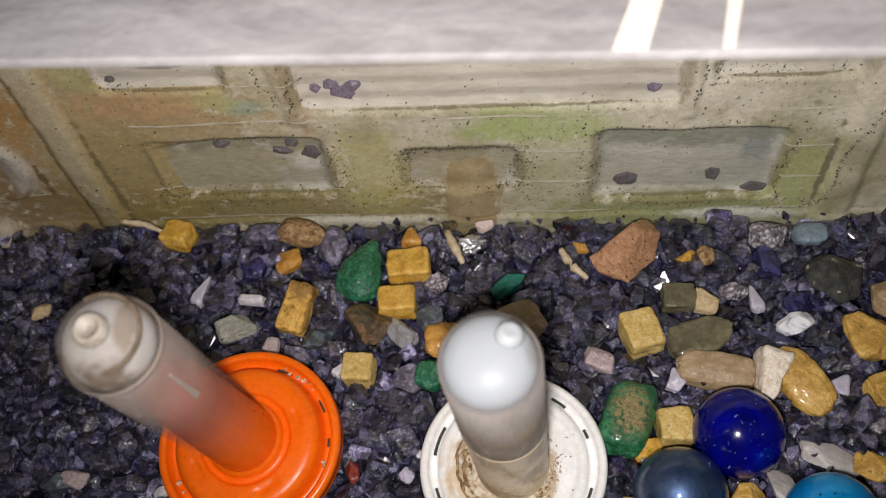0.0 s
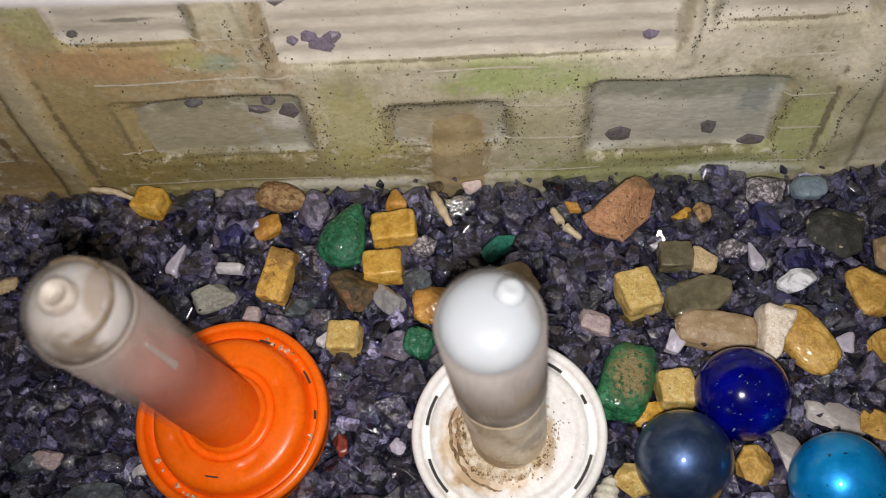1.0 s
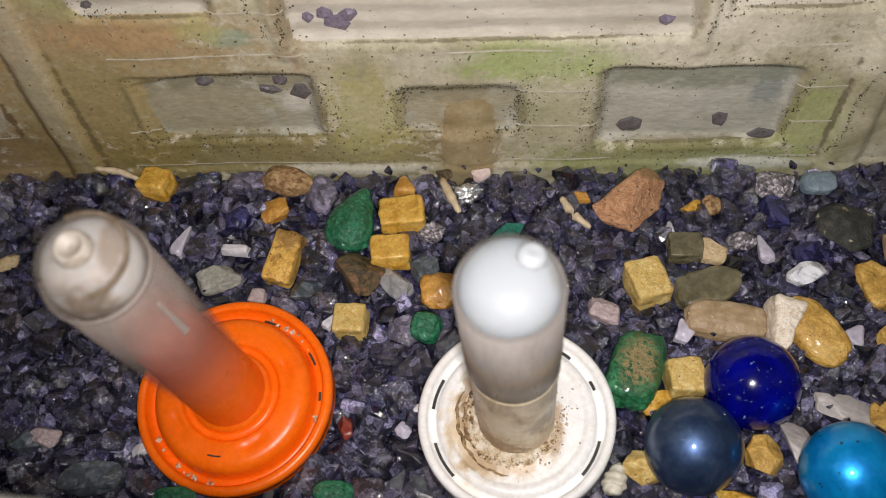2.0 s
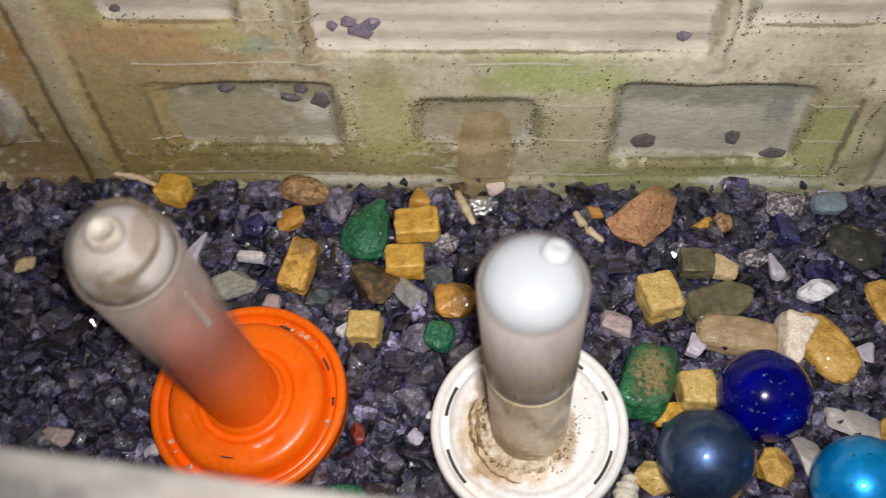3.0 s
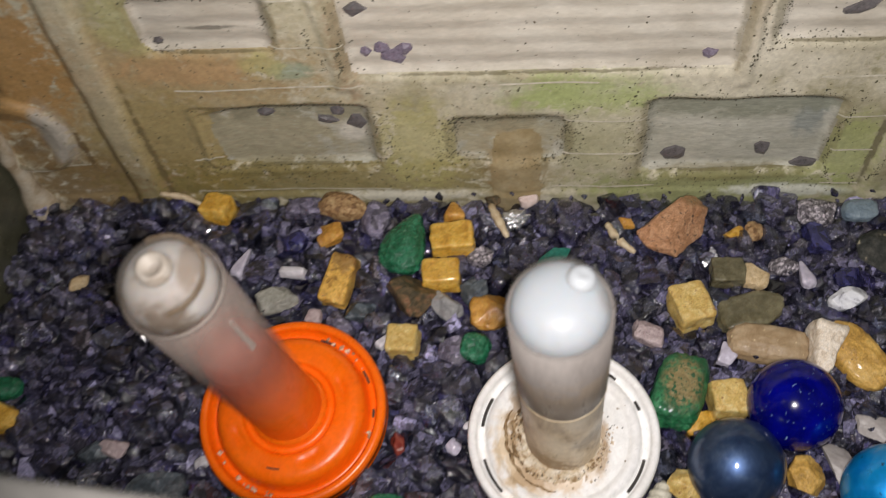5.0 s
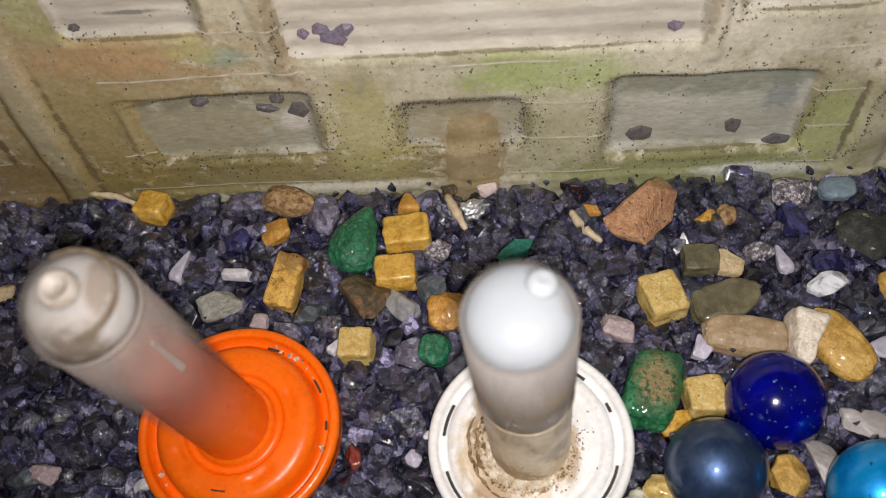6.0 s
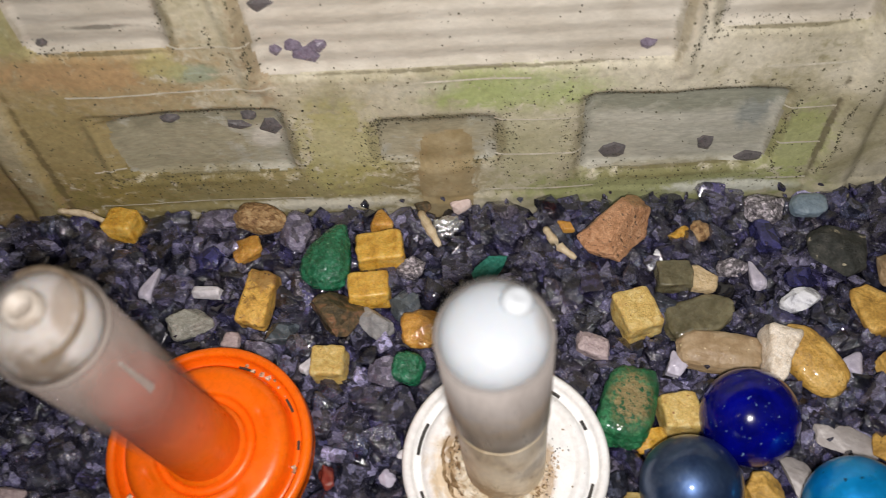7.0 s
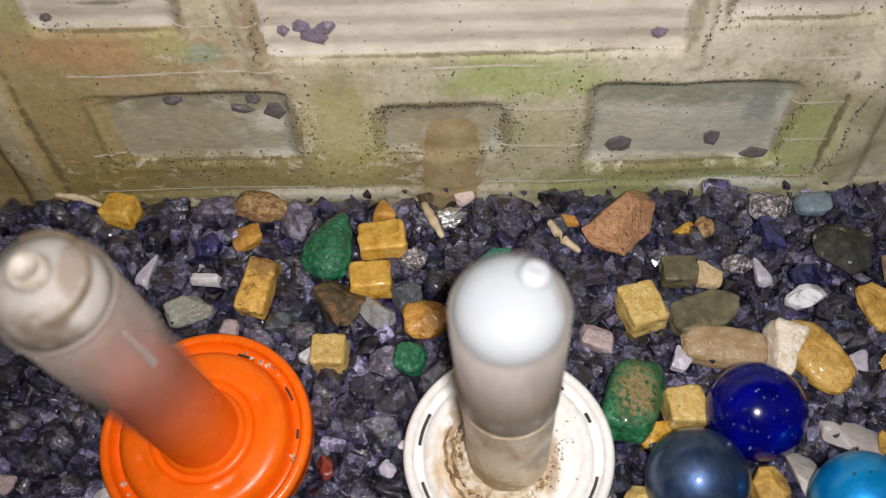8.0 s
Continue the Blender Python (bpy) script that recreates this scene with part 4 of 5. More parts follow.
# ---- loose stones ----
def stone(name, label, category, loc, size, rot, mat, block, form, seed):
    rng = np.random.default_rng(seed)
    bm = bmesh.new()
    bmesh.ops.create_icosphere(bm, subdivisions=5 if max(size) > 0.008 else 4, radius=1.0)
    off = Vector(rng.uniform(-50, 50, 3))
    cuts = [(Vector(rng.normal(size=3)).normalized(), rng.uniform(0.70, 0.92)) for _ in range(12 if block < 0.5 else 6)]
    p = 2.0 + 9.0 * block
    sway = rng.uniform(-0.16, 0.16, 4)
    calm = 0.4 if block >= 0.7 else 1.0
    for v in bm.verts:
        n = v.co.normalized()
        k = (abs(n.x) ** p + abs(n.y) ** p + abs(n.z) ** p) ** (-1 / p)
        c = n * k
        if isinstance(form, tuple):
            for deg, cd in form:
                side = Vector((math.cos(radians(deg)), math.sin(radians(deg)), 0.25)).normalized()
                c -= side * max(0.0, c.dot(side) - cd) * 0.95
            form_name = "cut"
        else:
            form_name = form
        if form_name in ("rock", "foil") or (form_name == "cut" and block < 0.5):
            for cn, cd in cuts:
                over = c.dot(cn) - cd
                if over > 0:
                    c -= cn * over * 0.97
        if form_name == "pear":
            c.x *= 0.82 - 0.44 * c.y
            c.z *= 0.95 - 0.25 * c.y
        elif form_name == "cone":
            c.x *= 0.62 - 0.42 * c.y
            c.z *= 0.8 - 0.3 * c.y
        elif form_name == "flare":
            c.x *= 0.66 + 0.32 * c.y + 0.12 * abs(c.y)
            c.z *= 0.8 + 0.25 * c.y
        elif form_name == "almond":
            c.y *= 1 - 0.45 * max(c.x, 0) ** 2
            c.z *= 1 - 0.4 * max(c.x, 0) ** 2
        elif form_name == "ribbed":
            c *= 1 + 0.07 * math.sin(13 * c.y)
            c.x *= 0.85 - 0.3 * c.y
        elif form_name == "foil":
            c *= 1 + 0.5 * noise.noise(c * 2.6 + off)
        c.x += sway[0] * c.y + sway[1] * c.z
        c.y += sway[2] * c.z
        c *= 1 + 0.09 * noise.noise(c * 1.4 + off) + calm * (0.035 * noise.noise(c * 4 + off) + 0.03 * noise.noise(c * 9 + off) + 0.02 * noise.noise(c * 20 + off) + 0.012 * noise.noise(c * 40 + off))
        v.co = Vector((c.x * size[0] / 2, c.y * size[1] / 2, c.z * size[2] / 2))
    ob = obj(name, bm, mat, smooth=True, label=label, category=category)
    ob.matrix_world = pose(*loc, rng.uniform(-6, 6), rng.uniform(-6, 6), rot)
    share = 0.22 if name == "grey_slab" else 0.43
    FOOT.append((loc[0], loc[1], size[0] * share, size[1] * share, radians(rot)))
    return ob


stone("yellow_stone", "ochre yellow glassy cube stone on dark gravel", "stone", (-0.0890, 0.1655, 0.0017), (0.0089, 0.0083, 0.0070), -8, m_ochre, .75, "pebble", 3)
stone("nut_shell", "brown pitted almond-shaped shell lying on gravel", "shell", (-0.0470, 0.1651, 0.0025), (0.0159, 0.0088, 0.0085), -12, m_shellbrown, .1, "almond", 4)
stone("amber_stone", "small amber translucent stone on gravel", "stone", (-0.0510, 0.1560, 0.0007), (0.0085, 0.0081, 0.0050), 25, m_amber, .5, "rock", 5)
stone("yellow_stone", "tall ochre yellow block stained brown on gravel", "stone", (-0.0455, 0.1373, 0.0022), (0.0083, 0.0164, 0.0080), -14, m_ochredirty, .75, "pebble", 6)
stone("green_stone", "pear-shaped polished green malachite stone", "stone", (-0.0254, 0.1508, 0.0030), (0.0160, 0.0218, 0.0100), -24, m_malachite, 0, "pear", 7)
stone("yellow_stone", "wide ochre yellow block with a chipped top", "stone", (-0.0110, 0.1524, 0.0019), (0.0138, 0.0102, 0.0075), 3, m_ochre, .85, "pebble", 8)
stone("amber_stone", "pointed amber stone lying against the wall", "stone", (-0.0110, 0.1639, 0.0009), (0.0080, 0.0073, 0.0055), 0, m_amber, .2, "cone", 9)
stone("yellow_stone", "small ochre yellow block stone on gravel", "stone", (-0.0140, 0.1395, 0.0017), (0.0117, 0.0088, 0.0070), 5, m_ochre, .8, "pebble", 10)
stone("brown_stone", "dark brown and rust mottled rough stone", "stone", (-0.0242, 0.1325, 0.0025), (0.0178, 0.0178, 0.0085), 0, m_rust, .1, ((98, 0.73), (52, 0.5), (-37, 0.74), (-144, 0.37)), 11)
stone("crystal", "clear elongated quartz crystal lying in gravel", "crystal", (-0.0120, 0.1290, 0.0007), (0.0074, 0.0118, 0.0050), 35, m_clear, .4, "rock", 12)
stone("amber_stone", "orange-brown faceted amber stone beside the tube", "stone", (0.0016, 0.1265, 0.0022), (0.0128, 0.0124, 0.0080), 0, m_amber, .1, "rock", 13)
stone("green_stone", "small glossy emerald green stone in gravel", "stone", (-0.0030, 0.1149, 0.0009), (0.0086, 0.0090, 0.0058), -20, m_malachite, .1, "pebble", 14)
stone("yellow_stone", "speckled yellow cube with glinting faces on gravel", "stone", (-0.0245, 0.1166, 0.0014), (0.0091, 0.0085, 0.0065), -4, m_yellowspeck, 1.0, "pebble", 15)
stone("foil_scrap", "crumpled silver foil scrap lying on gravel", "scrap", (0.0090, 0.1609, 0.0009), (0.0080, 0.0057, 0.0055), 20, m_foil, .1, "foil", 16)
stone("shell_chip", "pinkish white shell chip by the wall", "chip", (0.0130, 0.1680, 0.0007), (0.0064, 0.0033, 0.0050), 10, m_pinkwhite, .3, "rock", 17)
stone("green_stone", "thin teal green splinter stone on gravel", "stone", (0.0210, 0.1457, 0.0012), (0.0053, 0.0124, 0.0060), -52, m_teal, .2, "rock", 18)
stone("red_stone", "reddish brown triangular granite stone", "stone", (0.0580, 0.1568, 0.0037), (0.0262, 0.0262, 0.0110), 0, m_redstone, .15, ((131, 0.40), (72, 0.88), (-31, 0.38), (-122, 0.82)), 19)
stone("tan_stone", "tan smooth pebble behind the white disc", "pebble", (0.0230, 0.1303, 0.0022), (0.0180, 0.0148, 0.0080), 20, m_tan, .3, "rock", 20)
stone("olive_stone", "translucent olive square stone on gravel", "stone", (0.0728, 0.1403, 0.0012), (0.0099, 0.0088, 0.0060), 0, m_olive, 1.2, "pebble", 21)
stone("beige_stone", "small beige ribbed stone beside olive one", "stone", (0.0810, 0.1390, 0.0007), (0.0074, 0.0081, 0.0050), -10, m_beige, .5, "rock", 22)
stone("yellow_stone", "lemon yellow faceted cube on gravel", "stone", (0.0605, 0.1278, 0.0022), (0.0106, 0.0121, 0.0080), 16, m_yellowspeck, .85, "pebble", 23)
stone("olive_stone", "flat olive green pebble with smooth surface", "pebble", (0.0780, 0.1268, 0.0012), (0.0191, 0.0119, 0.0060), 12, m_olive, .2, "almond", 24)
stone("pink_stone", "pale pink chip of quartz on gravel", "chip", (0.0480, 0.1201, 0.0004), (0.0106, 0.0067, 0.0045), -25, m_pink, .5, "rock", 25)
stone("tan_stone", "long tan rounded pebble behind the blue ball", "pebble", (0.0815, 0.1155, 0.0017), (0.0223, 0.0104, 0.0070), -8, m_tan, .15, "pebble", 26)
stone("bone_chip", "white bone-like chip standing between stones", "chip", (0.0958, 0.1132, 0.0037), (0.0092, 0.0160, 0.0110), -14, m_bone, .6, "flare", 27)
stone("yellow_stone", "flat oval mustard yellow pebble", "pebble", (0.1054, 0.1122, 0.0017), (0.0222, 0.0124, 0.0068), -58, m_mustard, .05, "pebble", 28)
stone("dark_stone", "large dark mossy grey-green rough stone", "stone", (0.1215, 0.1462, 0.0022), (0.0191, 0.0169, 0.0080), 20, m_darkmoss, .1, "rock", 29)
stone("crystal", "bright clear white crystal with a dark stripe", "crystal", (0.1065, 0.1311, 0.0014), (0.0106, 0.0075, 0.0065), 35, m_whitecry, .2, "rock", 30)
stone("yellow_stone", "ochre cube wedged between green stone and ball", "stone", (0.0676, 0.0975, 0.0027), (0.0095, 0.0096, 0.0090), 0, m_yellowspeck, .9, "pebble", 31)
stone("green_stone", "large oval green stone with a brown crusty top", "stone", (0.0545, 0.1004, 0.0030), (0.0142, 0.0200, 0.0095), -12, m_greencrust, .22, "pebble", 32)
stone("yellow_stone", "pale yellow chip under the green stone", "stone", (0.0600, 0.0927, 0.0002), (0.0095, 0.0058, 0.0040), 20, m_ochre, .4, "rock", 33)
stone("yellow_stone", "mustard pebble beside the dark blue ball", "pebble", (0.0850, 0.0765, 0.0017), (0.0106, 0.0110, 0.0070), 0, m_mustard, .2, "rock", 34)
stone("yellow_stone", "pale ochre block with brown stain by the ball", "stone", (0.0535, 0.0741, 0.0014), (0.0090, 0.0096, 0.0065), 12, m_yellowspeck, .7, "rock", 35)
stone("sea_shell", "small ribbed white spiral shell on gravel", "shell", (0.0470, 0.0709, 0.0009), (0.0069, 0.0094, 0.0055), -15, m_shellwhite, 0, "ribbed", 36)
stone("yellow_stone", "flat yellow stone in front of the balls", "stone", (0.0790, 0.0640, 0.0007), (0.0138, 0.0065, 0.0050), -5, m_ochre, .3, "rock", 37)
stone("yellow_stone", "large ochre block by the dark stone", "stone", (0.1280, 0.1253, 0.0022), (0.0148, 0.0153, 0.0080), 6, m_mustard, .6, "rock", 38)
stone("beige_stone", "beige rounded stone near the far corner", "stone", (0.1350, 0.1385, 0.0017), (0.0095, 0.0131, 0.0070), 0, m_tan, .3, "rock", 39)
stone("yellow_stone", "mustard lump half buried in gravel", "stone", (0.1280, 0.1096, 0.0014), (0.0117, 0.0112, 0.0065), 15, m_mustard, .3, "rock", 40)
stone("tan_stone", "tan flat stone beside the cyan ball", "stone", (0.1220, 0.0870, 0.0007), (0.0127, 0.0086, 0.0050), -20, m_mustard, .4, "rock", 41)
stone("glass_chip", "pale violet glass splinter standing in gravel", "chip", (-0.0780, 0.1452, 0.0002), (0.0048, 0.0106, 0.0040), -18, m_lilac, .3, "cone", 42)
stone("white_chip", "flat white rectangular chip on gravel", "chip", (-0.0610, 0.1411, 0.0004), (0.0080, 0.0035, 0.0045), -5, m_white, .7, "rock", 43)
stone("quartz_stone", "pale grey-green quartz stone on gravel", "stone", (-0.0650, 0.1320, 0.0007), (0.0122, 0.0086, 0.0050), 15, m_quartz, .35, "rock", 44)
stone("beige_stone", "small yellowish beige chip in gravel", "chip", (-0.1310, 0.1383, 0.0002), (0.0064, 0.0063, 0.0040), 10, m_beige, .4, "rock", 45)
stone("green_stone", "small dark green pebble near the side wall", "pebble", (-0.1440, 0.1008, 0.0012), (0.0117, 0.0071, 0.0060), 10, m_malachite, .05, "pebble", 46)
stone("yellow_stone", "ochre block near the side wall", "stone", (-0.1420, 0.0916, 0.0014), (0.0106, 0.0085, 0.0065), 5, m_ochre, .75, "rock", 47)
stone("amber_stone", "little amber stone hidden behind the tube", "stone", (-0.0910, 0.1170, 0.0007), (0.0069, 0.0075, 0.0050), 30, m_amber, .3, "rock", 48)
stone("green_stone", "green pebble in front of the orange disc", "pebble", (-0.0680, 0.0660, 0.0007), (0.0117, 0.0054, 0.0050), 0, m_malachite, .1, "pebble", 49)
stone("green_stone", "round green pebble between the two discs", "pebble", (-0.0260, 0.0670, 0.0007), (0.0106, 0.0065, 0.0050), 0, m_malachite, .1, "pebble", 50)
stone("shell_chip", "brown ridged shell fragment on gravel", "shell", (0.0830, 0.1562, 0.0002), (0.0074, 0.0069, 0.0040), 30, m_shellbrown, 0, "ribbed", 51)
stone("amber_stone", "small yellow flake on the gravel", "chip", (0.0770, 0.1555, -0.0003), (0.0064, 0.0036, 0.0030), 20, m_ochre, .3, "rock", 52)
stone("amber_stone", "yellow striped flake by the red stone", "chip", (0.0440, 0.1595, -0.0003), (0.0058, 0.0041, 0.0030), -30, m_amber, .3, "rock", 53)
stone("blue_stone", "pale blue-grey rounded stone near the wall", "stone", (0.1160, 0.1629, 0.0009), (0.0101, 0.0079, 0.0055), 0, m_bluegrey, .1, "pebble", 54)
stone("white_chip", "grey-white triangular chip in gravel", "chip", (0.0960, 0.1403, 0.0002), (0.0053, 0.0090, 0.0040), 8, m_lilac, .2, "cone", 55)
stone("glass_chip", "dark red glass chip beside the orange disc", "chip", (-0.0240, 0.0855, -0.0003), (0.0042, 0.0062, 0.0030), 30, m_redglass, .6, "rock", 56)
stone("white_chip", "shiny white chip by the orange disc", "chip", (-0.0790, 0.0794, -0.0001), (0.0058, 0.0039, 0.0035), 25, m_white, .4, "rock", 57)
stone("pink_stone", "pale mauve chip lying on gravel", "chip", (-0.1070, 0.0831, 0.0004), (0.0095, 0.0056, 0.0045), -10, m_pink, .3, "rock", 58)
stone("grey_slab", "pale grey flat stone showing between gravel", "stone", (0.1100, 0.0905, -0.0003), (0.0159, 0.0083, 0.0030), -20, m_slab, .2, "rock", 59)
stone("grey_slab", "pale grey flat stone beside the blue ball", "stone", (0.0960, 0.0805, -0.0003), (0.0074, 0.0126, 0.0030), 15, m_slab, .2, "rock", 60)
stone("glass_chip", "bright lilac glass chip between stones", "chip", (0.0700, 0.1133, 0.0002), (0.0064, 0.0069, 0.0040), -20, m_lilac, .3, "rock", 61)
stone("glass_chip", "white glassy chip next to yellow pebble", "chip", (0.1170, 0.1118, 0.0002), (0.0074, 0.0069, 0.0040), -35, m_lilac, .3, "cone", 62)
# The next two pale chips are put in for white glints on the gravel.
stone("glass_chip", "pale chip imitating a white glint on the gravel", "chip", (-0.0045, 0.0910, -0.0003), (0.0034, 0.0028, 0.0030), 20, m_white, .3, "rock", 63)
stone("glass_chip", "pale chip imitating a white glint on the gravel", "chip", (-0.0085, 0.0845, -0.0003), (0.0042, 0.0041, 0.0030), -30, m_lilac, .3, "rock", 64)
stone("glass_chip", "white glassy splinter beside the yellow cube", "chip", (-0.0305, 0.1180, -0.0003), (0.0032, 0.0062, 0.0030), -30, m_white, .3, "cone", 65)
stone("pink_stone", "small mauve chip near the orange disc", "chip", (-0.0525, 0.1237, 0.0002), (0.0058, 0.0079, 0.0040), -15, m_pink, .3, "rock", 66)
stone("brown_husk", "dark brown dry husk lying at the wall", "husk", (0.0015, 0.1683, 0.0002), (0.0053, 0.0037, 0.0040), 0, m_rust, .1, "rock", 67)

m_lav = material("lavender_quartz", [(0.3, (0.085, 0.075, 0.125)), (0.5, (0.165, 0.150, 0.215)), (0.7, (0.29, 0.27, 0.345))], scale=420, rough=0.18, bump=0.5, coat=0.6, trans=0.25, fine=0.4, cells=(420, 0.6, 1.8))
m_deepblue = material("deep_blue_violet_glass", [(0.3, (0.020, 0.020, 0.075)), (0.6, (0.045, 0.045, 0.145)), (0.75, (0.10, 0.10, 0.24))], scale=380, rough=0.15, bump=0.4, coat=0.6, trans=0.2, fine=0.3, cells=(420, 0.6, 1.8))
m_slate = material("blue_grey_glass", [(0.3, (0.055, 0.070, 0.085)), (0.5, (0.095, 0.115, 0.135)), (0.7, (0.17, 0.19, 0.21))], scale=260, rough=0.22, bump=0.4, coat=0.5, trans=0.15, fine=0.3, cells=(300, 0.7, 1.5))
m_druse = material("sparkling_druse", [(0.36, (0.07, 0.06, 0.075)), (0.5, (0.23, 0.21, 0.235)), (0.62, (0.50, 0.46, 0.50))], scale=700, rough=0.25, bump=1.0, bump_scale=900, coat=0.5, fine=0.4, cells=(1100, 0.5, 1.6))
m_jet = material("black_glass", [(0.3, (0.006, 0.006, 0.008)), (0.7, (0.020, 0.020, 0.024))], scale=200, rough=0.12, bump=0.2, coat=0.8)
stone("druse_crystal", "mauve and white sparkling crystal cluster", "crystal", (-0.0020, 0.1470, 0.0004), (0.0085, 0.0085, 0.0050), 20, m_druse, .1, "rock", 70)
stone("blue_stone", "dark blue-grey glassy chip beside the amber stone", "chip", (-0.0040, 0.1350, -0.0004), (0.0090, 0.0105, 0.0045), 15, m_slate, .4, "rock", 71)
stone("grey_stone", "smooth slate grey rectangular chip in gravel", "chip", (-0.0390, 0.1280, -0.0002), (0.0088, 0.0066, 0.0045), 4, m_slate, .7, "rock", 72)
stone("violet_stone", "pale lavender quartz chip near the orange disc", "chip", (-0.0445, 0.1215, -0.0002), (0.0098, 0.0075, 0.0045), -25, m_lav, .4, "rock", 73)
stone("violet_stone", "deep blue-violet glassy chip on gravel", "chip", (-0.0620, 0.1525, 0.0002), (0.0098, 0.0080, 0.0055), 5, m_deepblue, .4, "rock", 74)
stone("violet_stone", "tall greyish lavender chip by the wall", "chip", (-0.0365, 0.1610, 0.0004), (0.0098, 0.0120, 0.0058), -20, m_lav, .3, "rock", 75)
stone("violet_stone", "purple flat chip near the shell", "chip", (-0.0605, 0.1660, 0.0006), (0.0120, 0.0060, 0.0055), 0, m_lav, .5, "rock", 76)
stone("violet_stone", "large pale grey-lilac chip beside the yellow cube", "chip", (-0.0100, 0.1145, -0.0002), (0.0105, 0.0090, 0.0045), -35, m_lav, .3, "rock", 77)
stone("grey_stone", "long blue-grey glassy stone in front", "stone", (-0.0915, 0.0715, -0.0002), (0.0165, 0.0090, 0.0045), 8, m_slate, .2, "rock", 78)
stone("grey_stone", "smoky grey rounded chip in gravel", "chip", (-0.1115, 0.0820, -0.0002), (0.0105, 0.0065, 0.0045), 10, m_slate, .2, "rock", 79)
stone("druse_crystal", "grey sparkling crystal lump by the wall", "crystal", (0.1030, 0.1625, 0.0010), (0.0125, 0.0095, 0.0060), 0, m_druse, .1, "rock", 80)
stone("violet_stone", "tall dark blue glass shard near the wall", "shard", (0.1020, 0.1530, 0.0004), (0.0078, 0.0100, 0.0055), -5, m_deepblue, .6, "rock", 81)
stone("violet_stone", "rounded purple glass chip beside the clear crystal", "chip", (0.1080, 0.1385, 0.0004), (0.0098, 0.0070, 0.0055), 12, m_deepblue, .2, "rock", 82)
stone("druse_crystal", "small grey sparkling crystal lump on gravel", "crystal", (0.0900, 0.1430, 0.0002), (0.0090, 0.0070, 0.0050), 10, m_druse, .1, "rock", 83)
stone("black_stone", "glossy black rounded chip between pebbles", "chip", (0.0868, 0.1352, 0.0000), (0.0055, 0.0062, 0.0045), 0, m_jet, .2, "rock", 84)


def stick(label, pts, rad):
    fine = []
    for a, b in zip(pts, pts[1:]):
        fine += [tuple(Vector(a).lerp(Vector(b), k / 5)) for k in range(5)]
    fine.append(pts[-1])
    n = len(fine) - 1
    rr = [rad * (0.55 + 0.45 * math.sin(math.pi * min(1, (k + 0.6) / n)) + 0.12 * math.sin(k * 2.3)) for k in range(n + 1)]
    obj("wood_splinter", tube_along(fine, rr, 9), m_stick, smooth=True, label=label, category="splinter")


stick("thin pale wooden splinter against the wall", [(-0.108, 0.1690, 0.0060), (-0.100, 0.1685, 0.0045), (-0.0935, 0.1660, 0.0030)], 0.0011)
stick("pale flat wooden splinter on gravel", [(0.0010, 0.1645, 0.0035), (0.0035, 0.1585, 0.0040), (0.0065, 0.1525, 0.0030)], 0.0015)
stick("pale forked wooden splinter on gravel", [(0.0375, 0.1570, 0.0035), (0.0400, 0.1515, 0.0036), (0.0455, 0.1465, 0.0030)], 0.0014)


# ---- chips stuck in the wall's niches ----
def wall_chip(x, z, w, h, seed, label, mat=m_wallchip):
    rng = np.random.default_rng(seed)
    bm = bmesh.new()
    n = int(rng.integers(5, 8))
    turn = rng.uniform(0, 6.28)
    for k in range(n):
        a = turn + 2 * math.pi * k / n + rng.uniform(-0.3, 0.3)
        r = rng.uniform(0.75, 1.2)
        for s, y in ((1.0, 0.0004), (0.9, -0.0005)):
            bm.verts.new((s * r * w / 2 * math.cos(a), y, s * r * h / 2 * math.sin(a)))
    for k in range(2):
        bm.verts.new((rng.uniform(-0.2, 0.2) * w, -0.0011 * rng.uniform(0.8, 1.2), rng.uniform(-0.2, 0.2) * h))
    bmesh.ops.convex_hull(bm, input=bm.verts[:])
    ob = obj("stone_chip", bm, mat, label=label, category="chip", group="chips stuck on the wall")
    y = WALL_Y + float(wall_depth(np.array([x]), np.array([z]))[0])
    ob.matrix_world = pose(x, y - 0.0002, z, 0, rng.uniform(-25, 25), 0)


for i, (x, z, w, h) in enumerate([(-0.0276, 0.0652, 0.0058, 0.0048), (-0.0208, 0.0648, 0.0052, 0.0044), (-0.0240, 0.0622, 0.0074, 0.0054), (-0.0318, 0.0642, 0.0034, 0.0038),
                                  (0.0620, 0.0605, 0.0044, 0.0036), (0.0580, 0.0160, 0.0078, 0.0066), (0.0845, 0.0182, 0.0050, 0.0080), (0.0983, 0.0105, 0.0086, 0.0064),
                                  (-0.0385, 0.0345, 0.0074, 0.0070), (-0.0475, 0.0350, 0.0066, 0.0046), (-0.0440, 0.0390, 0.0048, 0.0040), (-0.0660, 0.0390, 0.0058, 0.0040),
                                  (-0.0330, 0.0800, 0.0070, 0.0050), (0.0980, 0.0765, 0.0100, 0.0040), (-0.0885, 0.0700, 0.0038, 0.0026)]):
    wall_chip(x, z, w, h, 40 + i, "pale violet stone chip stuck to the shutter" if i < 5 else "smoky grey stone chip stuck to the wall", m_violetchip if i < 5 else m_wallchip)

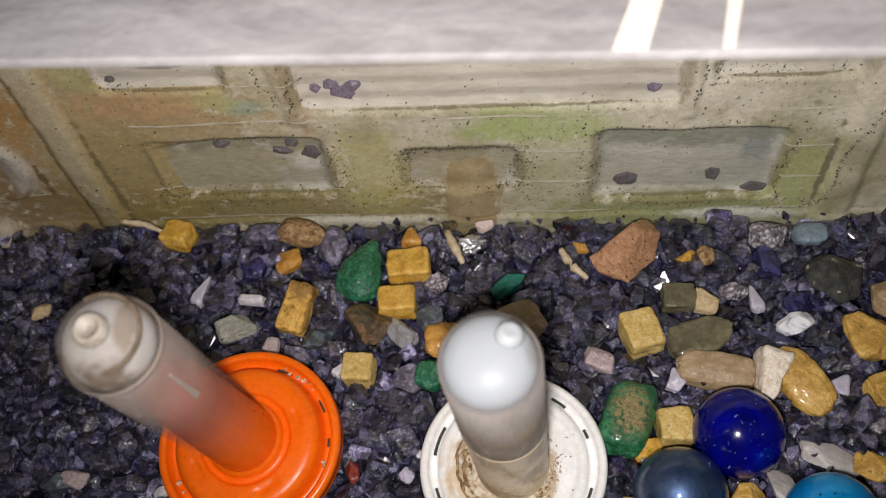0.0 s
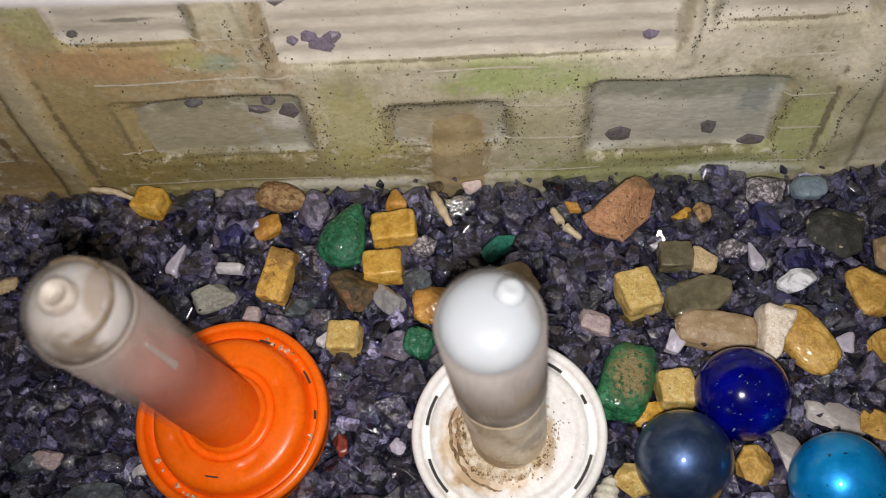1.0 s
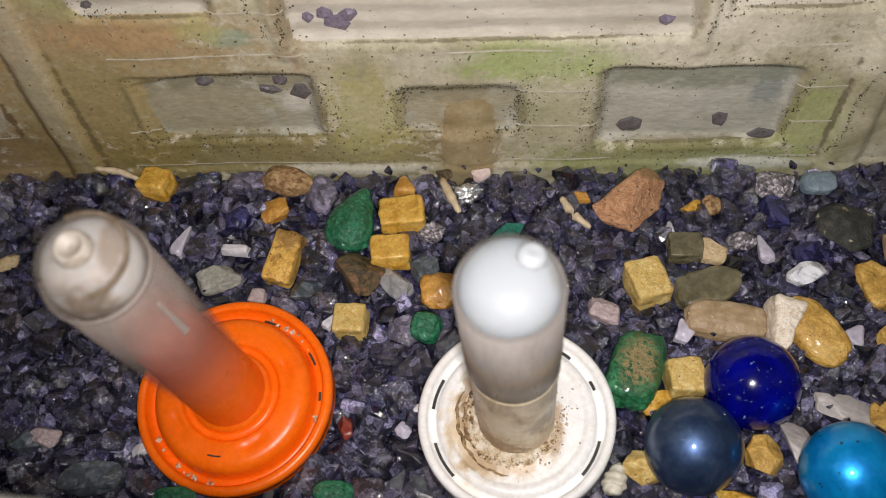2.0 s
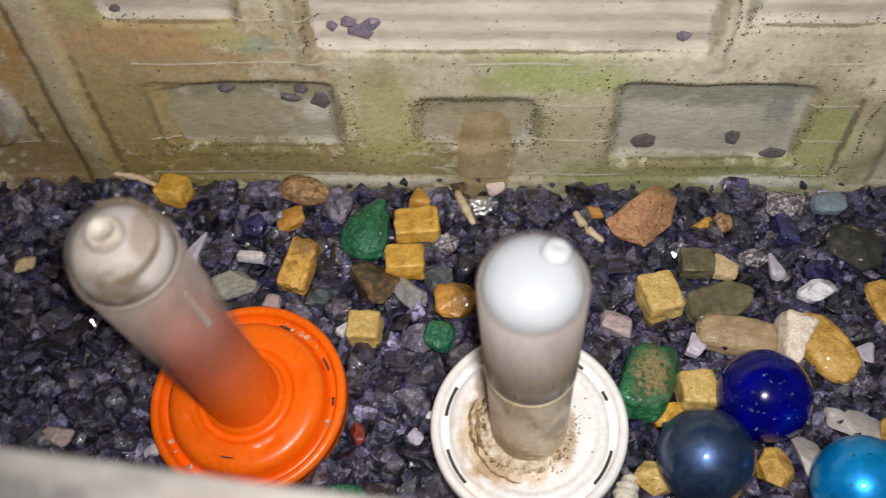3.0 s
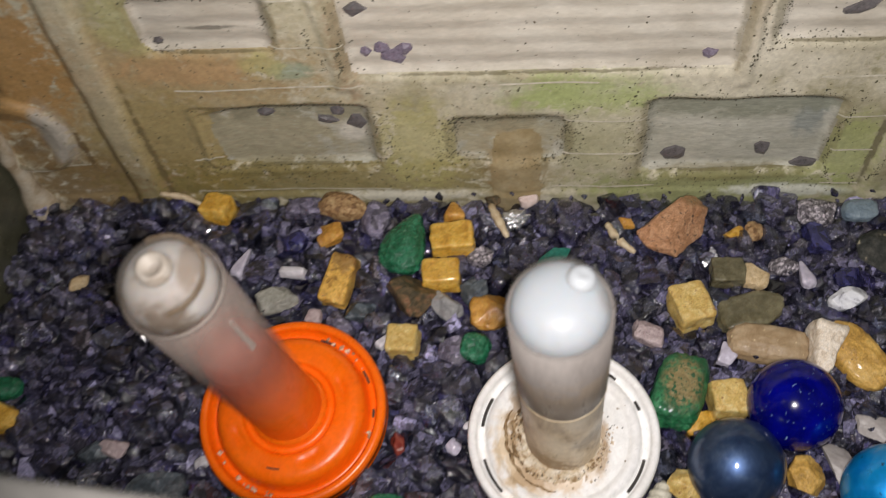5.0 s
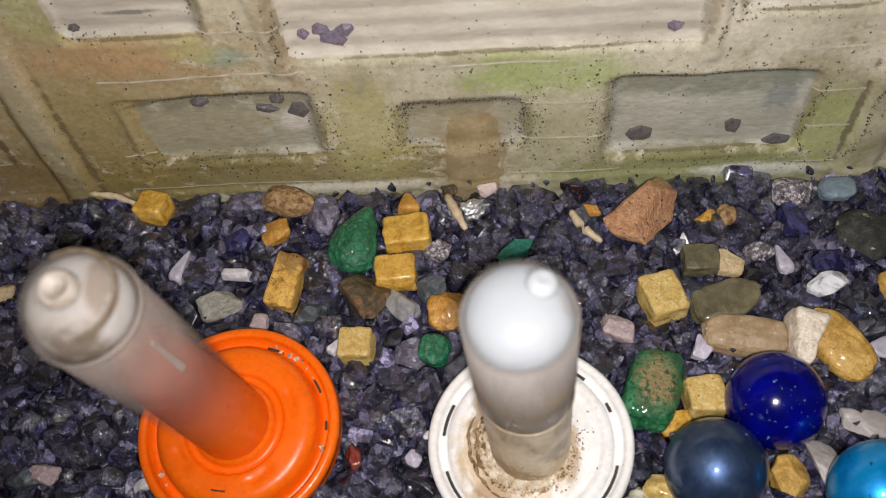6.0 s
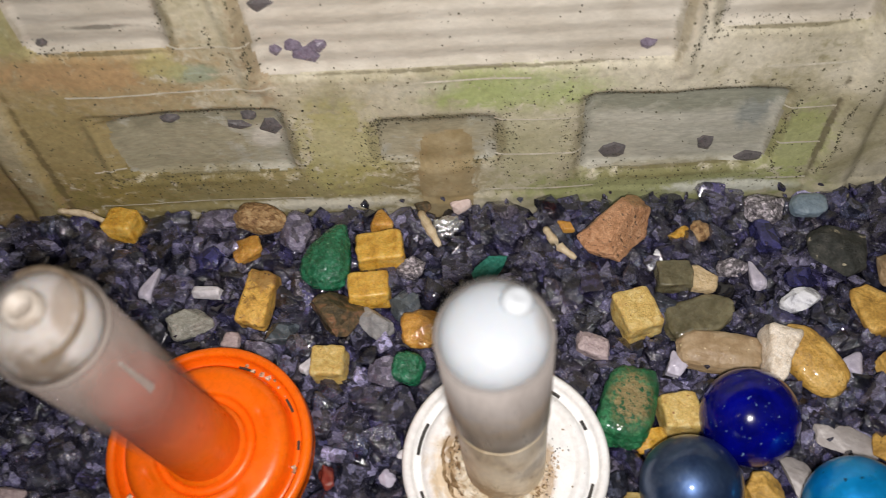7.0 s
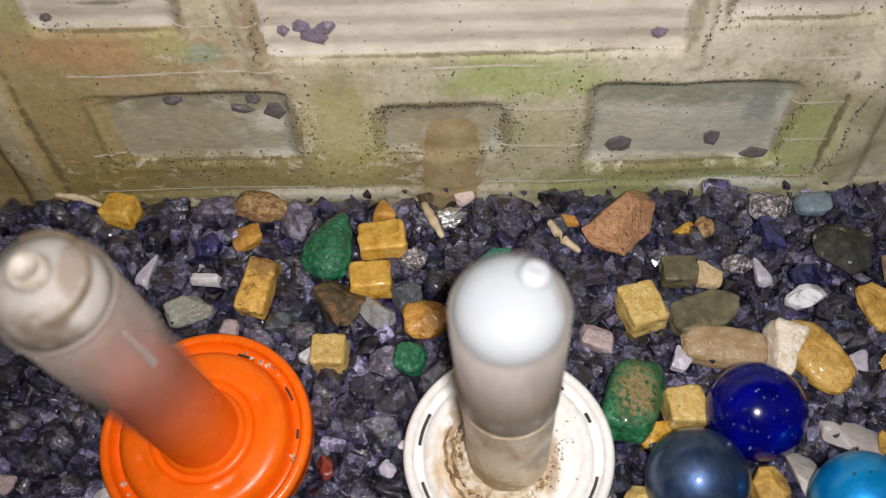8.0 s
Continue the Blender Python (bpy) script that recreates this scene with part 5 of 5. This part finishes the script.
# algae specks along the borders of the niches, and scattered
rng = np.random.default_rng(21)
pts = []
for x0, x1, z0, z1 in NICHES + SHUTTERS:
    for k in range(2400 if z0 < 0.05 else 1300):
        s = rng.random() * 2 * ((x1 - x0) + (z1 - z0))
        if s < x1 - x0:
            x, z = x0 + s, z0
        elif s < 2 * (x1 - x0):
            x, z = x0 + s - (x1 - x0), z1
        elif s < 2 * (x1 - x0) + (z1 - z0):
            x, z = x0, z0 + s - 2 * (x1 - x0)
        else:
            x, z = x1, z1 - (s - 2 * (x1 - x0) - (z1 - z0))
        if rng.random() < 0.45 + 0.75 * float(wobble(x, z, 110, 51)):
            pts.append((x + rng.normal() * 0.0014, z + rng.normal() * 0.0013))
for k in range(1000):
    pts.append((rng.uniform(-0.13, 0.13), rng.uniform(0.0, 0.1)))
for cx, cz, sx, sz, n in ((-0.0305, 0.027, 0.0028, 0.011, 420), (-0.0130, 0.024, 0.0022, 0.010, 320), (-0.060, 0.0115, 0.022, 0.0028, 520), (0.0275, 0.025, 0.0020, 0.010, 260), (0.0435, 0.028, 0.0018, 0.013, 320), (0.075, 0.0445, 0.024, 0.0013, 320)):
    for k in range(n):
        pts.append((cx + rng.normal() * sx, cz + rng.normal() * sz))
for k in range(420):
    t = rng.random()
    pts.append((0.1175 + 0.007 * t + 0.0012 * math.sin(9 * t) + rng.normal() * 0.0004, 0.006 + 0.052 * t))
for k in range(420):
    pts.append((rng.uniform(0.045, 0.115), 0.0045 + rng.normal() * 0.0025))
# crooked cracks: beside the third niche and round the pillar by the shutter
for (ax, az), (bx, bz), n in (((0.1055, 0.040), (0.1030, 0.022), 160), ((0.1030, 0.022), (0.1052, 0.006), 150), ((0.0738, 0.056), (0.0745, 0.086), 240), ((0.0790, 0.066), (0.0812, 0.086), 160),
                              ((0.0745, 0.060), (0.0790, 0.066), 60), ((0.1080, 0.0665), (0.1165, 0.0665), 60), ((-0.0430, 0.058), (-0.0475, 0.075), 160), ((-0.0395, 0.056), (-0.0385, 0.070), 160)):
    for k in range(n):
        t = rng.random()
        pts.append((ax + (bx - ax) * t + 0.0007 * math.sin(11 * t + 50 * ax) + rng.normal() * 0.0004, az + (bz - az) * t + rng.normal() * 0.0004))
pts = np.array(pts)
deep = WALL_Y + wall_depth(pts[:, 0], pts[:, 1])
crumbs("algae_specks", [((x, y - 0.00005, z), 0.00006 + 0.00036 * rng.random() ** 5) for (x, z), y in zip(pts, deep)], m_specks, None, "black algae specks on the cast wall", seed=22)


# ---- gravel: thousands of angular violet chips ----
def build_gravel():
    rng = np.random.default_rng(77)
    shapes = []
    for k in range(64):
        # a block with knocked-off corners and worn edges
        bm = bmesh.new()
        bmesh.ops.create_cube(bm, size=2.0)
        skew = rng.uniform(-0.25, 0.25, 4)
        for v in bm.verts:
            v.co.x += skew[0] * v.co.y + skew[1] * v.co.z
            v.co.y += skew[2] * v.co.z + skew[3] * v.co.x
        for c in range(int(rng.integers(5, 11))):
            n = Vector(rng.normal(size=3)).normalized()
            r = bmesh.ops.bisect_plane(bm, geom=bm.verts[:] + bm.edges[:] + bm.faces[:], plane_co=n * rng.uniform(0.72, 1.05), plane_no=n, clear_outer=True)
            cut = [e for e in r["geom_cut"] if isinstance(e, bmesh.types.BMEdge)]
            if cut:
                bmesh.ops.contextual_create(bm, geom=cut)
        bmesh.ops.dissolve_degenerate(bm, dist=0.02, edges=bm.edges[:])
        bmesh.ops.bevel(bm, geom=bm.edges[:], offset=rng.uniform(0.08, 0.20), segments=1, profile=0.5, affect="EDGES", clamp_overlap=True)
        bmesh.ops.triangulate(bm, faces=bm.faces[:])
        squash = Vector((1.0, rng.uniform(0.62, 0.95), rng.uniform(0.5, 0.8)))
        off = Vector(rng.uniform(-20, 20, 3))
        for v in bm.verts:
            v.co = Vector(a * b for a, b in zip(v.co, squash)) * (1 + 0.10 * noise.noise(v.co * 1.3 + off))
        bmesh.ops.recalc_face_normals(bm, faces=bm.faces[:])
        bm.verts.index_update()
        shapes.append((np.array([v.co[:] for v in bm.verts]), np.array([[v.index for v in f.verts] for f in bm.faces])))
        bm.free()
    vs, fs, smooth, count = [], [], [], 0
    foot = np.array(FOOT)
    fc, fsn = np.cos(foot[:, 4]), np.sin(foot[:, 4])
    discs = [(-0.0545, 0.0928, 0.0274), (0.0219, 0.0862, 0.0266)]
    for step, z0, zj, r0, r1, layer in ((0.0054, -0.0092, 0.0008, 0.0034, 0.0046, 0), (0.0056, -0.0056, 0.0012, 0.0030, 0.0044, 1),
                                        (0.0060, -0.0016, 0.0017, 0.0029, 0.0050, 2), (0.0084, 0.0004, 0.0012, 0.0016, 0.0030, 3), (0.0074, 0.0006, 0.0016, 0.0005, 0.0012, 4)):
        for gx in np.arange(-0.154, 0.171, step):
            for gy in np.arange(0.030, 0.1715, step):
                x, y = gx + rng.uniform(-0.5, 0.5) * step, gy + rng.uniform(-0.5, 0.5) * step
                r = rng.uniform(r0, r1)
                y = min(y, 0.1700 - 0.55 * r)
                x = max(x, -0.1535 + 0.5 * r)
                z = z0 + rng.normal() * zj * 0.6 + 0.0011 * float(wobble(x, y, 130, 31))
                if layer >= 2:
                    dx, dy = x - foot[:, 0], y - foot[:, 1]
                    u, w = dx * fc + dy * fsn, -dx * fsn + dy * fc
                    grow = 0.0004 + 0.5 * r
                    if np.any((u / (foot[:, 2] + grow)) ** 2 + (w / (foot[:, 3] + grow)) ** 2 < 1):
                        continue
                if layer >= 1 and any(math.hypot(x - cx, y - cy) < cr + 0.3 * r for cx, cy, cr in discs):
                    continue
                pv, pf = shapes[rng.integers(len(shapes))]
                q, _ = np.linalg.qr(rng.normal(size=(3, 3)))
                if np.linalg.det(q) < 0:
                    q[:, 0] *= -1
                if rng.random() < 0.6:
                    a = rng.uniform(0, 6.28)
                    q = np.array([[math.cos(a), math.sin(a), rng.uniform(-0.4, 0.4)], [-math.sin(a), math.cos(a), rng.uniform(-0.4, 0.4)], [0, 0, 1.0]])
                vs.append(pv * r @ q + np.array([x, y, z]))
                fs.append(pf + count)
                smooth += [bool(rng.random() < 0.25)] * len(pf)
                count += len(pv)
    me = bpy.data.meshes.new("gravel")
    me.from_pydata(np.concatenate(vs).tolist(), [], np.concatenate(fs).tolist())
    me.materials.append(m_gravel)
    me.polygons.foreach_set("use_smooth", smooth)
    return tagged(new("gravel", me), "dark violet angular amethyst gravel on the tank bottom", "gravel", kind="stuff")


build_gravel()
